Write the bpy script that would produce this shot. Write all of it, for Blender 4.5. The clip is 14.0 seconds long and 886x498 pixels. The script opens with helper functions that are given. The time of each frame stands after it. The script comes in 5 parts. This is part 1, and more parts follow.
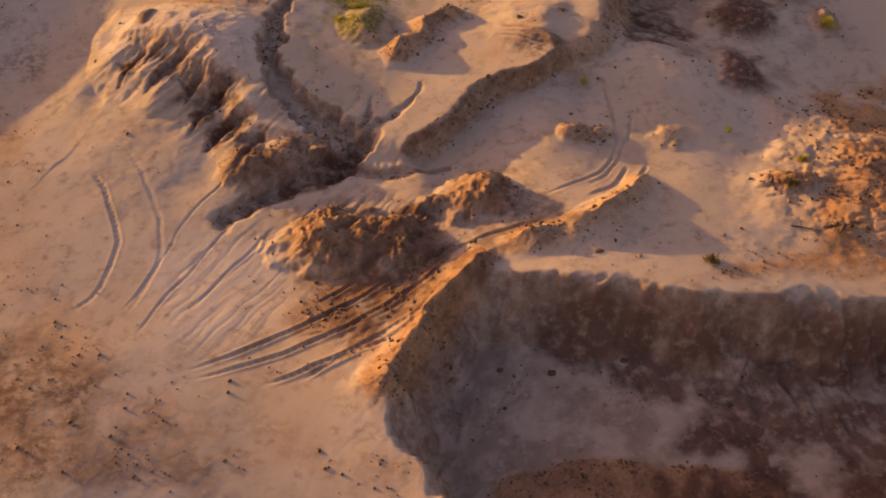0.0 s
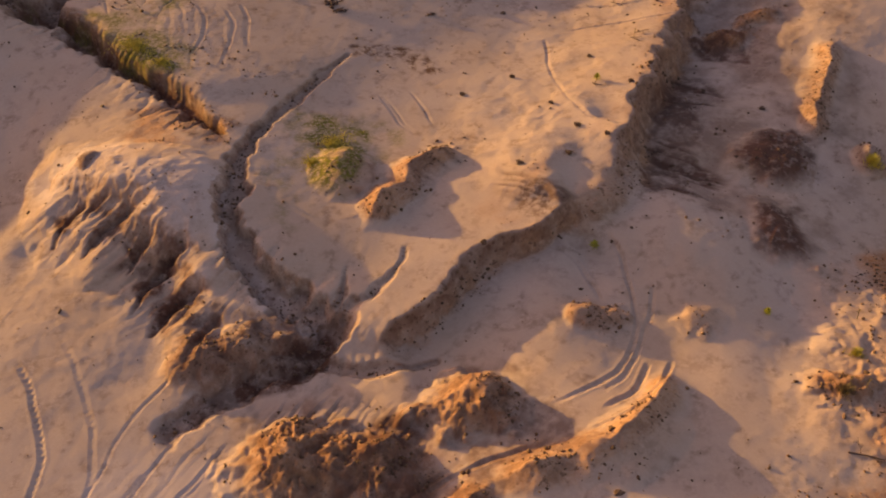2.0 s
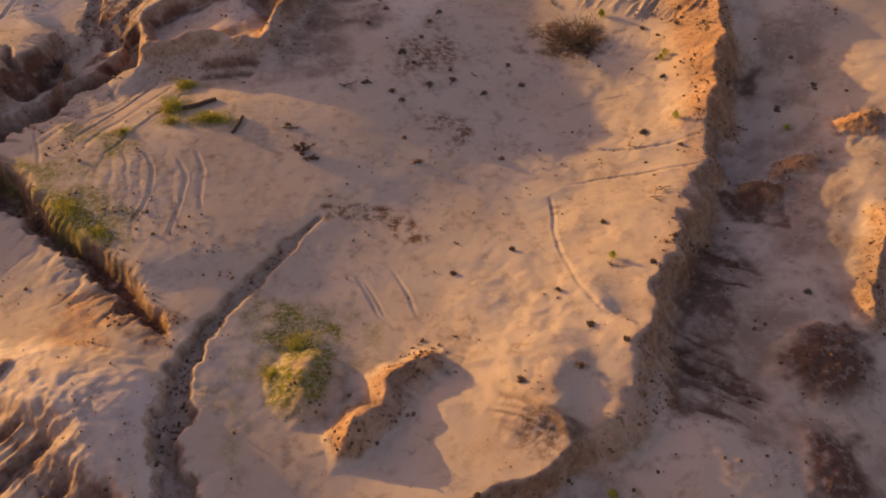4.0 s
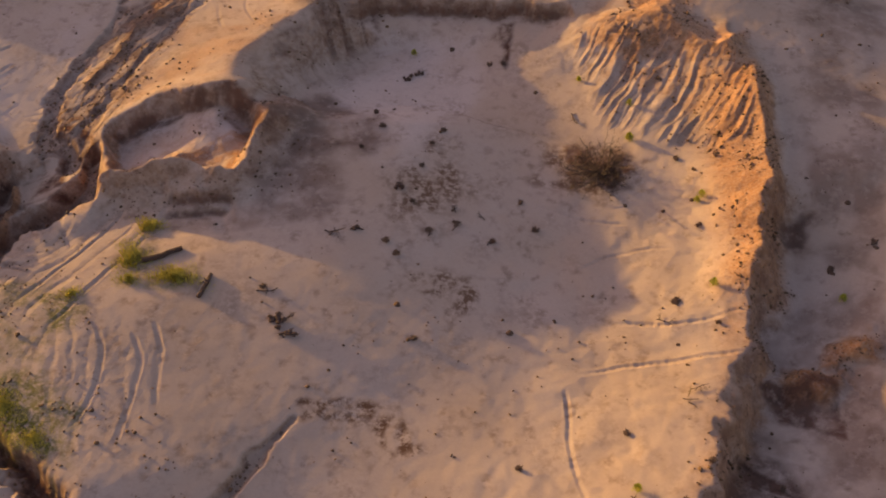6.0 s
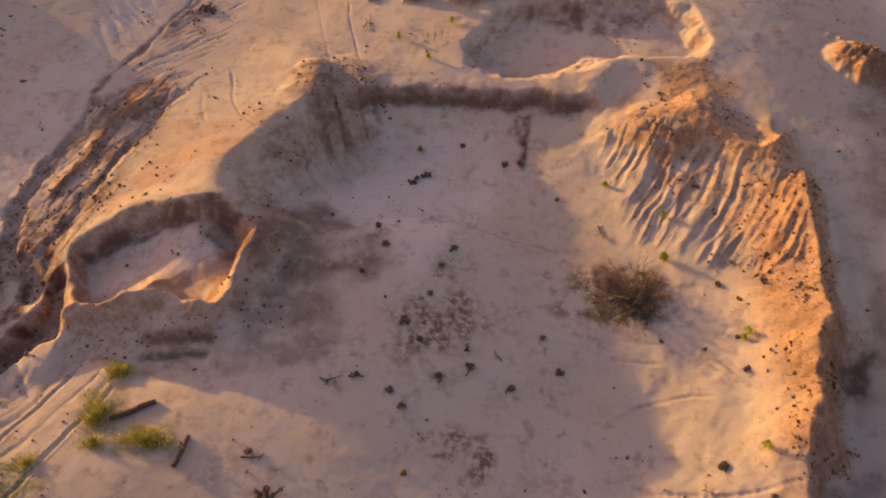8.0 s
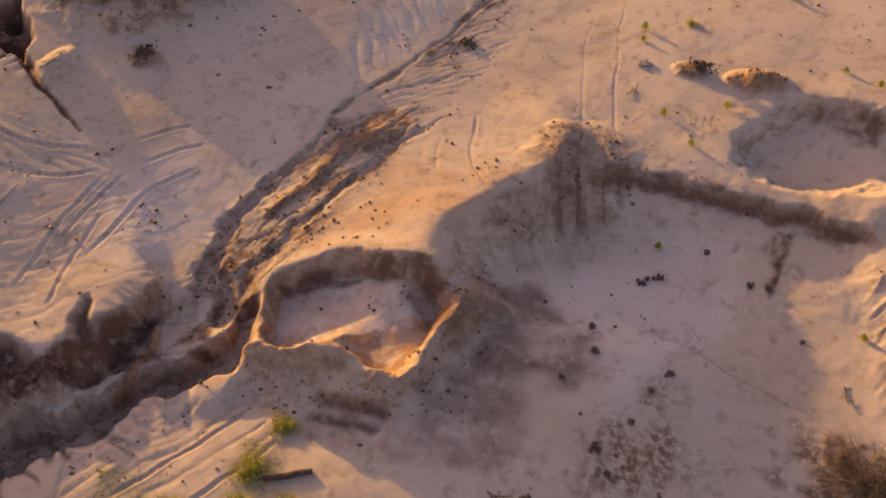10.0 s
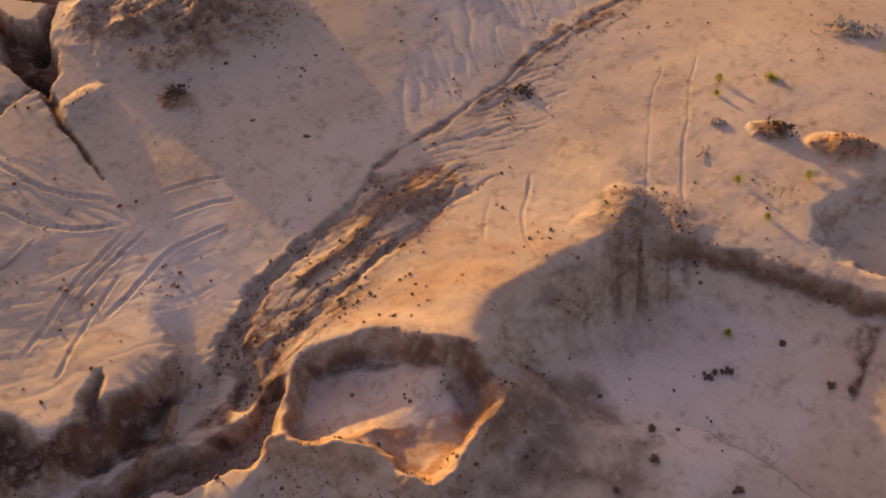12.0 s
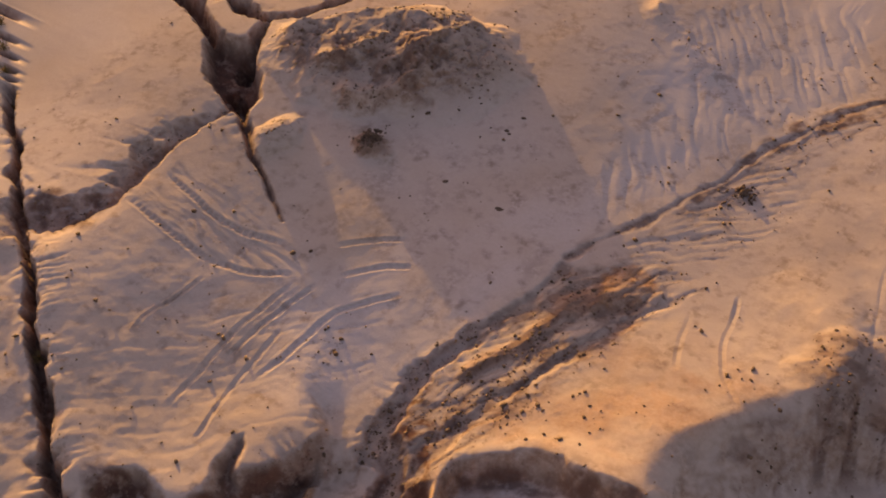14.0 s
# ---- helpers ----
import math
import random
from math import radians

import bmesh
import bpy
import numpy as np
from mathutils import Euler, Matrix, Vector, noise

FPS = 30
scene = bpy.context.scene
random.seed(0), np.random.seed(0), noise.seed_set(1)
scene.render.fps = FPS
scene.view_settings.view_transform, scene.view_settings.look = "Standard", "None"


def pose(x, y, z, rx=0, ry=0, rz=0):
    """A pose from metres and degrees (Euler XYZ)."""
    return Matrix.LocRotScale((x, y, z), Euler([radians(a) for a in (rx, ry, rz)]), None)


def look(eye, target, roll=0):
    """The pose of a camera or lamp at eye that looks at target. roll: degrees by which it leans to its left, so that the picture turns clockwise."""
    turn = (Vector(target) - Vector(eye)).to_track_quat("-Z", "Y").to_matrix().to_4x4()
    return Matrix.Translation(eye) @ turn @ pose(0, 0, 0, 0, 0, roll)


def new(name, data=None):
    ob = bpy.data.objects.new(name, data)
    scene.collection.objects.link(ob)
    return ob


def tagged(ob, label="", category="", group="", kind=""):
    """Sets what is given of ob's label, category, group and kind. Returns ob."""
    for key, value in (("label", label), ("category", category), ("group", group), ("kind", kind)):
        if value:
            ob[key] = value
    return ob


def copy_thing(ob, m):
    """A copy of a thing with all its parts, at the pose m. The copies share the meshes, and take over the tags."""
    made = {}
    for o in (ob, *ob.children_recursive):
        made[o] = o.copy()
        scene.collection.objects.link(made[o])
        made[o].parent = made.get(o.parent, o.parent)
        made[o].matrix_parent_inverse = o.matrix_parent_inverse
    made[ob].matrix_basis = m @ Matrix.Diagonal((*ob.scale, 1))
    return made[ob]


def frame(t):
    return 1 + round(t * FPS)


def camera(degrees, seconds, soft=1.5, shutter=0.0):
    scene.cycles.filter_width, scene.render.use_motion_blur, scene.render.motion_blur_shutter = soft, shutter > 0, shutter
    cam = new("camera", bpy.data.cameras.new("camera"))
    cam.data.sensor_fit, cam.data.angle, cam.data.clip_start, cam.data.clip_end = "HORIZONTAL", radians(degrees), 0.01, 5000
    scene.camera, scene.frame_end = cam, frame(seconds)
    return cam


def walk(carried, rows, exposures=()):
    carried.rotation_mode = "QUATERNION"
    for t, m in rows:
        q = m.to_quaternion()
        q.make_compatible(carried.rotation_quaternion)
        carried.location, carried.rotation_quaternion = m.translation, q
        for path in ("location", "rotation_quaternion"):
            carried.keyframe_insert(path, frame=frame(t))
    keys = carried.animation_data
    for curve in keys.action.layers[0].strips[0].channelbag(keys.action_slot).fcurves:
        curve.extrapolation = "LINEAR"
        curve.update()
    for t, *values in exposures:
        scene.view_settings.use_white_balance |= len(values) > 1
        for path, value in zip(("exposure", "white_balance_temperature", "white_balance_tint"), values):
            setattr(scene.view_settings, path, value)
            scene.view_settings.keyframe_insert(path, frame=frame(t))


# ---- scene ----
SUN_TURN = 148.5     # degrees from +x towards +y at which the sun stands
SUN_HEIGHT = 7.2

cam = camera(46.4, 14.0, soft=1.9)
PATH = [
    (0, (-0.498, -38.89, 29.129), (-0.501, -37.455, 27.736), -0.4),
    (0.5, (-0.568, -36.479, 29.12), (-0.564, -35.037, 27.734), -0.3),
    (1, (-0.546, -33.874, 29.306), (-0.537, -32.431, 27.921), -0.2),
    (1.5, (-0.363, -31.139, 29.458), (-0.354, -29.695, 28.074), -0.2),
    (2, (-0.127, -28.307, 29.621), (-0.122, -26.863, 28.237), -0.3),
    (2.5, (-0.007, -25.502, 29.747), (0.001, -24.055, 28.366), -0.2),
    (3, (0.133, -22.548, 29.956), (0.141, -21.103, 28.574), -0.2),
    (3.5, (0.224, -19.712, 30.039), (0.235, -18.262, 28.661), -0.1),
    (4, (0.38, -16.866, 30.184), (0.39, -15.415, 28.808), -0.0),
    (4.2, (0.73, -15.787, 30.269), (0.727, -14.332, 28.896), -0.3),
    (6.3, (0.89, -4.022, 32.27), (0.879, -2.631, 30.833), 0.7),
    (6.5, (0.789, -3.124, 32.276), (0.78, -1.733, 30.84), 0.7),
    (7, (0.589, -1.129, 32.173), (0.582, 0.265, 30.739), 0.8),
    (7.5, (0.423, 0.735, 32.084), (0.415, 2.131, 30.652), 0.7),
    (8, (0.263, 2.469, 32.063), (0.253, 3.863, 30.628), 0.7),
    (8.5, (0.089, 3.941, 31.933), (0.043, 5.336, 30.501), 0.7),
    (9, (-0.144, 5.326, 31.84), (-0.339, 6.707, 30.406), 1.0),
    (9.2, (-0.104, 5.883, 31.813), (-0.372, 7.249, 30.378), 1.1),
    (11.3, (-1.172, 11.449, 31.397), (-1.669, 12.727, 29.942), -0.0),
    (11.5, (-1.404, 11.908, 31.318), (-1.907, 13.183, 29.862), -0.0),
    (12, (-1.946, 12.924, 31.197), (-2.46, 14.195, 29.741), -0.2),
    (12.5, (-2.619, 13.997, 31.149), (-3.167, 15.25, 29.69), -0.3),
    (13, (-3.312, 15.083, 31.073), (-3.964, 16.285, 29.614), -0.3),
    (13.5, (-3.971, 16.204, 31.055), (-4.731, 17.344, 29.598), -0.4),
    (14, (-4.84, 17.332, 31.033), (-5.642, 18.441, 29.574), -0.4),
]
walk(cam, [(t, look(eye, target, roll)) for t, eye, target, roll in PATH],
     exposures=((0.0, 1.08, 11600, 52), (2.5, 1.02, 11100, 51), (4.0, 1.00, 10600, 49), (6.5, 1.10, 10200, 47), (9.0, 1.36, 10100, 46), (14.0, 1.18, 10300, 48)))

# ---- sky and sun ----
world = bpy.data.worlds.new("sky")
scene.world = world
world.use_nodes = True
wn = world.node_tree
sky = wn.nodes.new("ShaderNodeTexSky")
sky.sky_type, sky.sun_disc = "NISHITA", False
sky.sun_elevation, sky.sun_rotation = radians(SUN_HEIGHT), radians(90 - SUN_TURN)
sky.dust_density, sky.ozone_density = 2.0, 2.4
wn.links.new(sky.outputs[0], wn.nodes["Background"].inputs[0])
wn.nodes["Background"].inputs[1].default_value = 0.15
sun = new("sun", bpy.data.lights.new("sun", "SUN"))
sun.data.energy, sun.data.angle, sun.data.color = 2.62, radians(0.6), (1.0, 0.91, 0.30)
c, s = math.cos(radians(SUN_HEIGHT)), math.sin(radians(SUN_HEIGHT))
sun.matrix_world = look((60 * c * math.cos(radians(SUN_TURN)), 60 * c * math.sin(radians(SUN_TURN)), 60 * s), (0, 0, 0))


# ---- materials ----
class Nodes:
    """A short way to write node materials."""

    def __init__(self, name):
        self.mat = bpy.data.materials.new(name)
        self.mat.use_nodes = True
        self.tree = self.mat.node_tree
        self.shader = self.tree.nodes["Principled BSDF"]
        self.place = self.add("ShaderNodeNewGeometry").outputs["Position"]

    def add(self, kind, **props):
        n = self.tree.nodes.new(kind)
        for k, v in props.items():
            if k == "data_type":
                n.data_type = v
            elif k == "operation":
                n.operation = v
            elif k == "blend_type":
                n.blend_type = v
            elif k == "attribute_name":
                n.attribute_name = v
        return n

    def link(self, a, b):
        self.tree.links.new(a, b)

    def noise(self, size, detail=4.0, rough=0.55, vector=None):
        n = self.add("ShaderNodeTexNoise")
        self.link(vector or self.place, n.inputs["Vector"])
        n.inputs["Scale"].default_value, n.inputs["Detail"].default_value = 1.0 / size, detail
        n.inputs["Roughness"].default_value = rough
        return n.outputs["Fac"]

    def ramp(self, fac, lo, hi, a=0.0, b=1.0):
        n = self.add("ShaderNodeMapRange")
        self.link(fac, n.inputs["Value"])
        for k, v in zip(("From Min", "From Max", "To Min", "To Max"), (lo, hi, a, b)):
            n.inputs[k].default_value = v
        return n.outputs["Result"]

    def math(self, op, a, b):
        n = self.add("ShaderNodeMath", operation=op)
        for k, v in enumerate((a, b)):
            if isinstance(v, (int, float)):
                n.inputs[k].default_value = v
            else:
                self.link(v, n.inputs[k])
        return n.outputs[0]

    def mix(self, fac, a, b, blend="MIX"):
        n = self.add("ShaderNodeMix", data_type="RGBA", blend_type=blend)
        for k, v in ((0, fac), (6, a), (7, b)):
            if isinstance(v, (int, float)):
                n.inputs[k].default_value = v
            elif isinstance(v, tuple):
                n.inputs[k].default_value = (*v, 1.0)
            else:
                self.link(v, n.inputs[k])
        return n.outputs[2]

    def soil(self, name):
        n = self.add("ShaderNodeAttribute", attribute_name=name)
        return n.outputs["Fac"]

    def bump(self, height, distance, strength=1.0, normal=None):
        n = self.add("ShaderNodeBump")
        self.link(height, n.inputs["Height"])
        n.inputs["Distance"].default_value, n.inputs["Strength"].default_value = distance, strength
        if normal:
            self.link(normal, n.inputs["Normal"])
        return n.outputs["Normal"]

    def finish(self, color, rough=0.95, normal=None, spec=0.1):
        if isinstance(color, tuple):
            self.shader.inputs["Base Color"].default_value = (*color, 1.0)
        else:
            self.link(color, self.shader.inputs["Base Color"])
        self.shader.inputs["Roughness"].default_value = rough
        self.shader.inputs["Specular IOR Level"].default_value = spec
        if normal:
            self.link(normal, self.shader.inputs["Normal"])
        return self.mat


def sand_material():
    m = Nodes("sand")
    broad, mid, fine = m.noise(6.0, 4), m.noise(0.9, 5, 0.6), m.noise(0.12, 4, 0.65)
    broken = m.math("MAXIMUM", m.soil("rough"), m.math("MAXIMUM", m.soil("clay"), m.soil("dark")))
    col = m.mix(m.ramp(broad, 0.35, 0.65), (0.53, 0.40, 0.35), (0.51, 0.36, 0.285))
    col = m.mix(m.math("MULTIPLY", m.soil("pale"), 0.85), col, (0.61, 0.49, 0.465))
    col = m.mix(m.ramp(mid, 0.52, 0.8, 0.0, 0.16), col, (0.36, 0.24, 0.175))
    clay = m.mix(m.ramp(mid, 0.35, 0.65), (0.52, 0.215, 0.08), (0.31, 0.115, 0.046))
    col = m.mix(m.math("MULTIPLY", m.soil("clay"), m.ramp(fine, 0.3, 0.6, 0.45, 0.95)), col, clay)
    bare = m.mix(m.ramp(mid, 0.35, 0.65), (0.32, 0.155, 0.085), (0.18, 0.082, 0.052))
    col = m.mix(m.math("MULTIPLY", m.soil("bare"), m.ramp(m.noise(0.45, 5, 0.65), 0.3, 0.62, 0.0, 0.7)), col, bare)
    specks = m.math("MULTIPLY", m.ramp(m.noise(0.22, 2, 0.5), 0.60, 0.68), m.ramp(m.soil("rough"), 0.1, 0.8, 0.0, 0.75))
    col = m.mix(specks, col, (0.12, 0.062, 0.042))
    lit = m.math("MULTIPLY", m.soil("litter"), m.ramp(m.noise(0.3, 4, 0.7), 0.4, 0.56))
    col = m.mix(lit, col, (0.16, 0.078, 0.048))
    # dark brown soil, also painted as shade in hollows, gullies and on shaded slopes
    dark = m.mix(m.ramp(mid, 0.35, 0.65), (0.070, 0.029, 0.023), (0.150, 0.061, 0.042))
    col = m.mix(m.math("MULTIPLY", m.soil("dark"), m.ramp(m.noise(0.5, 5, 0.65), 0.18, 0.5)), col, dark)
    moss = m.mix(m.ramp(m.noise(0.35, 4, 0.7), 0.35, 0.65), (0.19, 0.17, 0.03), (0.09, 0.095, 0.02))
    col = m.mix(m.math("MULTIPLY", m.soil("moss"), m.ramp(m.noise(0.16, 4, 0.7), 0.32, 0.55)), col, moss)
    col = m.mix(m.ramp(fine, 0.3, 0.7, 0.0, 0.12), col, (0.24, 0.165, 0.125))
    relief = m.math("MULTIPLY", m.noise(0.35, 5, 0.65), m.ramp(broken, 0.0, 0.6, 0.3, 1.2))
    nor = m.bump(relief, 0.04, 0.5)
    nor = m.bump(m.noise(0.07, 3, 0.6), 0.015, 0.4, nor)
    return m.finish(col, 0.95, nor, 0.05)


SAND = sand_material()

# ---- landform ----
def lattice(ix, iy, seed):
    n = (ix.astype(np.int64) * 374761393 + iy.astype(np.int64) * 668265263 + seed * 974711) & 0x7fffffff
    n = ((n ^ (n >> 13)) * 1274126177) & 0x7fffffff
    return ((n ^ (n >> 16)) & 0xffff) / 32767.5 - 1.0


def vnoise(x, y, seed=0):
    """Smooth value noise, -1 to 1."""
    ix, iy = np.floor(x), np.floor(y)
    u, v = x - ix, y - iy
    u, v = u * u * (3 - 2 * u), v * v * (3 - 2 * v)
    a, b = lattice(ix, iy, seed), lattice(ix + 1, iy, seed)
    c, d = lattice(ix, iy + 1, seed), lattice(ix + 1, iy + 1, seed)
    return (a * (1 - u) + b * u) * (1 - v) + (c * (1 - u) + d * u) * v


def fbm(x, y, size, octaves=4, seed=0, gain=0.5):
    out, amp, tot = 0, 1.0, 0.0
    for k in range(octaves):
        out = out + amp * vnoise(x / size + 17.3 * k, y / size - 9.1 * k, seed + k)
        tot += amp
        size, amp = size / 2.03, amp * gain
    return out / tot


def smooth(e):
    e = np.clip(e, 0, 1)
    return e * e * (3 - 2 * e)


def rounded(pts, closed=False):
    """The same line with its corners cut."""
    p = np.asarray(pts, float)
    a, b = (p, np.roll(p, -1, 0)) if closed else (p[:-1], p[1:])
    cut = np.stack([0.75 * a + 0.25 * b, 0.25 * a + 0.75 * b], 1).reshape(-1, 2)
    return cut if closed else np.vstack([p[:1], cut[1:-1], p[-1:]])


class Land:
    """A sheet of ground on a grid of places, shaped by one landform after another."""

    def __init__(self, X, Y):
        # every outline wanders a little, as crumbling sand does
        self.X = X + 0.30 * fbm(X, Y, 1.9, 5, 201, 0.6)
        self.Y = Y + 0.30 * fbm(X, Y, 1.9, 5, 301, 0.6)
        # ruts and runnels keep straighter
        self.U, self.V = X + 0.12 * fbm(X, Y, 2.5, 2, 205), Y + 0.12 * fbm(X, Y, 2.5, 2, 305)
        self.Z, self.cut = np.zeros_like(X), np.zeros_like(X)
        # soil masks; dark also carries shade painted into the colour
        self.soil = {k: np.zeros_like(X) for k in ("dark", "clay", "moss", "rough", "pale", "litter", "bare")}

    def near(self, pts, margin):
        p = np.asarray(pts, float)
        m = (self.X > p[:, 0].min() - margin) & (self.X < p[:, 0].max() + margin)
        m &= (self.Y > p[:, 1].min() - margin) & (self.Y < p[:, 1].max() + margin)
        return np.nonzero(m)

    def line(self, x, y, pts):
        """Distance to a broken line, side (left +1), metres along it, share along it, overshoot past its ends."""
        p = np.asarray(pts, float)
        best, side, along = np.full(x.shape, 1e9), np.ones(x.shape), np.zeros(x.shape)
        over = np.zeros(x.shape)
        run, last, every = 0.0, len(p) - 2, []
        for k in range(len(p) - 1):
            ax, ay = p[k]
            dx, dy = p[k + 1] - p[k]
            ln = max(math.hypot(dx, dy), 1e-6)
            t = ((x - ax) * dx + (y - ay) * dy) / ln
            tc = np.clip(t, 0, ln)
            d = np.hypot(x - ax - dx / ln * tc, y - ay - dy / ln * tc)
            s = np.sign(dx * (y - ay) - dy * (x - ax))
            hit = d < best
            best, side, along = np.where(hit, d, best), np.where(hit, s, side), np.where(hit, run + tc, along)
            o = np.zeros(x.shape)
            if k == 0:
                o = np.maximum(o, -t)
            if k == last:
                o = np.maximum(o, t - ln)
            over = np.where(hit, o, over)
            every.append((d, run + tc))
            run += ln
        # far from the line, bends blend into one another
        tot, mean = np.zeros(x.shape), np.zeros(x.shape)
        for d, a in every:
            w = np.exp(-(d - best) / (0.3 * best + 0.05))
            tot, mean = tot + w, mean + w * a
        return best, side, along, mean / tot / run, over

    def inside(self, x, y, pts):
        """Signed distance to a closed outline, positive inside."""
        p = np.asarray(pts, float)
        d = self.line(x, y, np.vstack([p, p[:1]]))[0]
        odd = np.zeros(x.shape, bool)
        for (ax, ay), (bx, by) in zip(p, np.roll(p, -1, 0)):
            cross = (ay > y) != (by > y)
            with np.errstate(divide="ignore", invalid="ignore"):
                odd ^= cross & (x < (bx - ax) * (y - ay) / (by - ay) + ax)
        return np.where(odd, d, -d)

    def swells(self, y0, x0, step, heights, size=7.0):
        for k, h in enumerate(heights):
            if h:
                self.Z += h * np.exp(-((self.X - x0 - k * step) ** 2 + (self.Y - y0) ** 2) / (2 * size * size))

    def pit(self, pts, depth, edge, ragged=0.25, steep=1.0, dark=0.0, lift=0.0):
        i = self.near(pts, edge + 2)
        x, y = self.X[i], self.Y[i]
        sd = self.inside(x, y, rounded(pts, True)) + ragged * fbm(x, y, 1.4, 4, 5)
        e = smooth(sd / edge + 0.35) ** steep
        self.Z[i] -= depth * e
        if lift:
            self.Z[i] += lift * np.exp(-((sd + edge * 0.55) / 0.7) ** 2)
        # dark paints the shade of the pit's floor into the colour
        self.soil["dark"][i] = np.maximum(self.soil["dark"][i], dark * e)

    def scarp(self, pts, h, edge, left=4.0, right=4.0, ragged=0.3, rough=0.5, dark=0.0, clay=0.0, rills=0.0):
        """A step along a line: high on its left, low on its right, both dying away."""
        i = self.near(pts, 3.6 * max(left, right))
        x, y = self.X[i], self.Y[i]
        d, side, along, share, over = self.line(x, y, rounded(pts))
        sd = d * side + ragged * fbm(x, y, 1.7, 4, 11)
        ends = smooth(share * 7) * smooth((1 - share) * 7) * (1 - smooth(np.maximum(over, 0) / (1.2 + 0.6 * np.maximum(d - np.maximum(over, 0), 0))))
        step = 2 * smooth(sd / edge * 0.5 + 0.5) - 1
        fade = np.where(sd > 0, np.exp(-(sd / (1.6 * left)) ** 2), np.exp(-(sd / (1.6 * right)) ** 2))
        self.Z[i] += 0.5 * h * step * fade * ends
        face = np.exp(-((sd + 0.3 * edge) / (0.75 * edge)) ** 2) * ends
        if rills:
            r = 1 - np.abs(vnoise(along / 0.55 + 0.5 * vnoise(x, y, 3), sd * 0.25, 21))
            r2 = 1 - np.abs(vnoise(along / 0.3, sd * 0.3, 22))
            self.Z[i] -= rills * (r ** 3 + 0.5 * r2 ** 3) * np.exp(-((sd + 0.6 * edge) / (1.0 * edge)) ** 2) * ends
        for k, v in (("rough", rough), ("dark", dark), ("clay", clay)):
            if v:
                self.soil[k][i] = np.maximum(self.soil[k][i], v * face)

    def gully(self, pts, w0, w1, d0, d1, dark=0.7, ragged=0.3, bed=0.35, lean=0.0):
        """A washed-out channel that widens from w0 to w1 and deepens from d0 to d1 along its line; lean widens its left
        side and narrows its right. dark follows the depth: dark soil and painted shade together.
        """
        i = self.near(pts, max(w0, w1) * 4 + 1)
        x, y = self.X[i], self.Y[i]
        d, side, along, share, over = self.line(x, y, rounded(pts))
        w = (w0 + (w1 - w0) * share) * (1 + 0.35 * vnoise(along / 1.1, side * 3.0, 31)) * (1 + lean * side)
        d = d + ragged * np.minimum(w, 1.2) * fbm(x, y, 0.8, 4, 7)
        ends = np.exp(-(np.maximum(over, 0) / (0.6 * w)) ** 2)
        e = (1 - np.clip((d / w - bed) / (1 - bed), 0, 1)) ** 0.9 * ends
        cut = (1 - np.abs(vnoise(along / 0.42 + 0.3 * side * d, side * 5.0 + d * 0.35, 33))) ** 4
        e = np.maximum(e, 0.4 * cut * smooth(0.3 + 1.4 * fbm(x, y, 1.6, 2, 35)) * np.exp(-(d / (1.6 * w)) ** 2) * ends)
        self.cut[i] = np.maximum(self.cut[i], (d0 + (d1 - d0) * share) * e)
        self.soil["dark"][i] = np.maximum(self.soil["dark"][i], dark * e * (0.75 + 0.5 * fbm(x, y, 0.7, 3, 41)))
        self.soil["rough"][i] = np.maximum(self.soil["rough"][i], 0.8 * e)

    def mound(self, c, rx, ry, turn, h, p=1.5, rough=0.3, dark=0.0, clay=0.0, ragged=0.18, rills=0.0):
        i = self.near([c], max(rx, ry) * 1.3)
        x, y = self.X[i] - c[0], self.Y[i] - c[1]
        a = math.radians(turn)
        u, v = (x * math.cos(a) + y * math.sin(a)) / rx, (y * math.cos(a) - x * math.sin(a)) / ry
        r = np.hypot(u, v) * (1 + ragged * fbm(self.X[i], self.Y[i], max(rx, ry) * 0.6, 4, 13))
        e = np.clip(1 - r * r, 0, 1) ** p
        if rills:
            g = 1 - np.abs(vnoise(np.arctan2(v, u) * 5.5, r * 0.8, 17))
            e = e - rills * g ** 3 * smooth(r * 3 - 0.4) * np.clip(1 - r, 0, 1)
        worn = 1 - np.abs(fbm(self.X[i], self.Y[i], 1.1, 4, 15, 0.6)) * 2.2
        self.Z[i] += h * e * (1 + 0.28 * fbm(self.X[i], self.Y[i], 1.5, 4, 14) - 0.25 * np.maximum(worn, 0) ** 3 * min(1.0, rough + 0.2))
        for k, w in (("rough", rough), ("dark", dark), ("clay", clay)):
            if w:
                self.soil[k][i] = np.maximum(self.soil[k][i], w * smooth(e * 1.5))

    def ridge(self, pts, left, right, h, rough=0.5, clay=0.0, ragged=0.25, dark=0.0):
        """A bank with its crest on the line; left and right are the widths of its flanks."""
        i = self.near(pts, max(left, right) + 1)
        x, y = self.X[i], self.Y[i]
        d, side, along, share, over = self.line(x, y, rounded(pts))
        sd = d * side + ragged * fbm(x, y, 1.5, 4, 19)
        w = np.where(sd > 0, left, right)
        ends = smooth(share * 5 + 0.2) * smooth((1 - share) * 5 + 0.2) * np.exp(-(np.maximum(over, 0) / 0.6) ** 2)
        e = np.clip(1 - np.abs(sd) / w, 0, 1)
        e = e * e * (1.6 - 0.6 * e) * ends * (1 + 0.25 * vnoise(along / 1.3, 0 * along, 23))
        self.Z[i] += h * e
        for k, v in (("rough", rough), ("clay", clay), ("dark", dark)):
            if v:
                self.soil[k][i] = np.maximum(self.soil[k][i], v * smooth(e * 2.2))

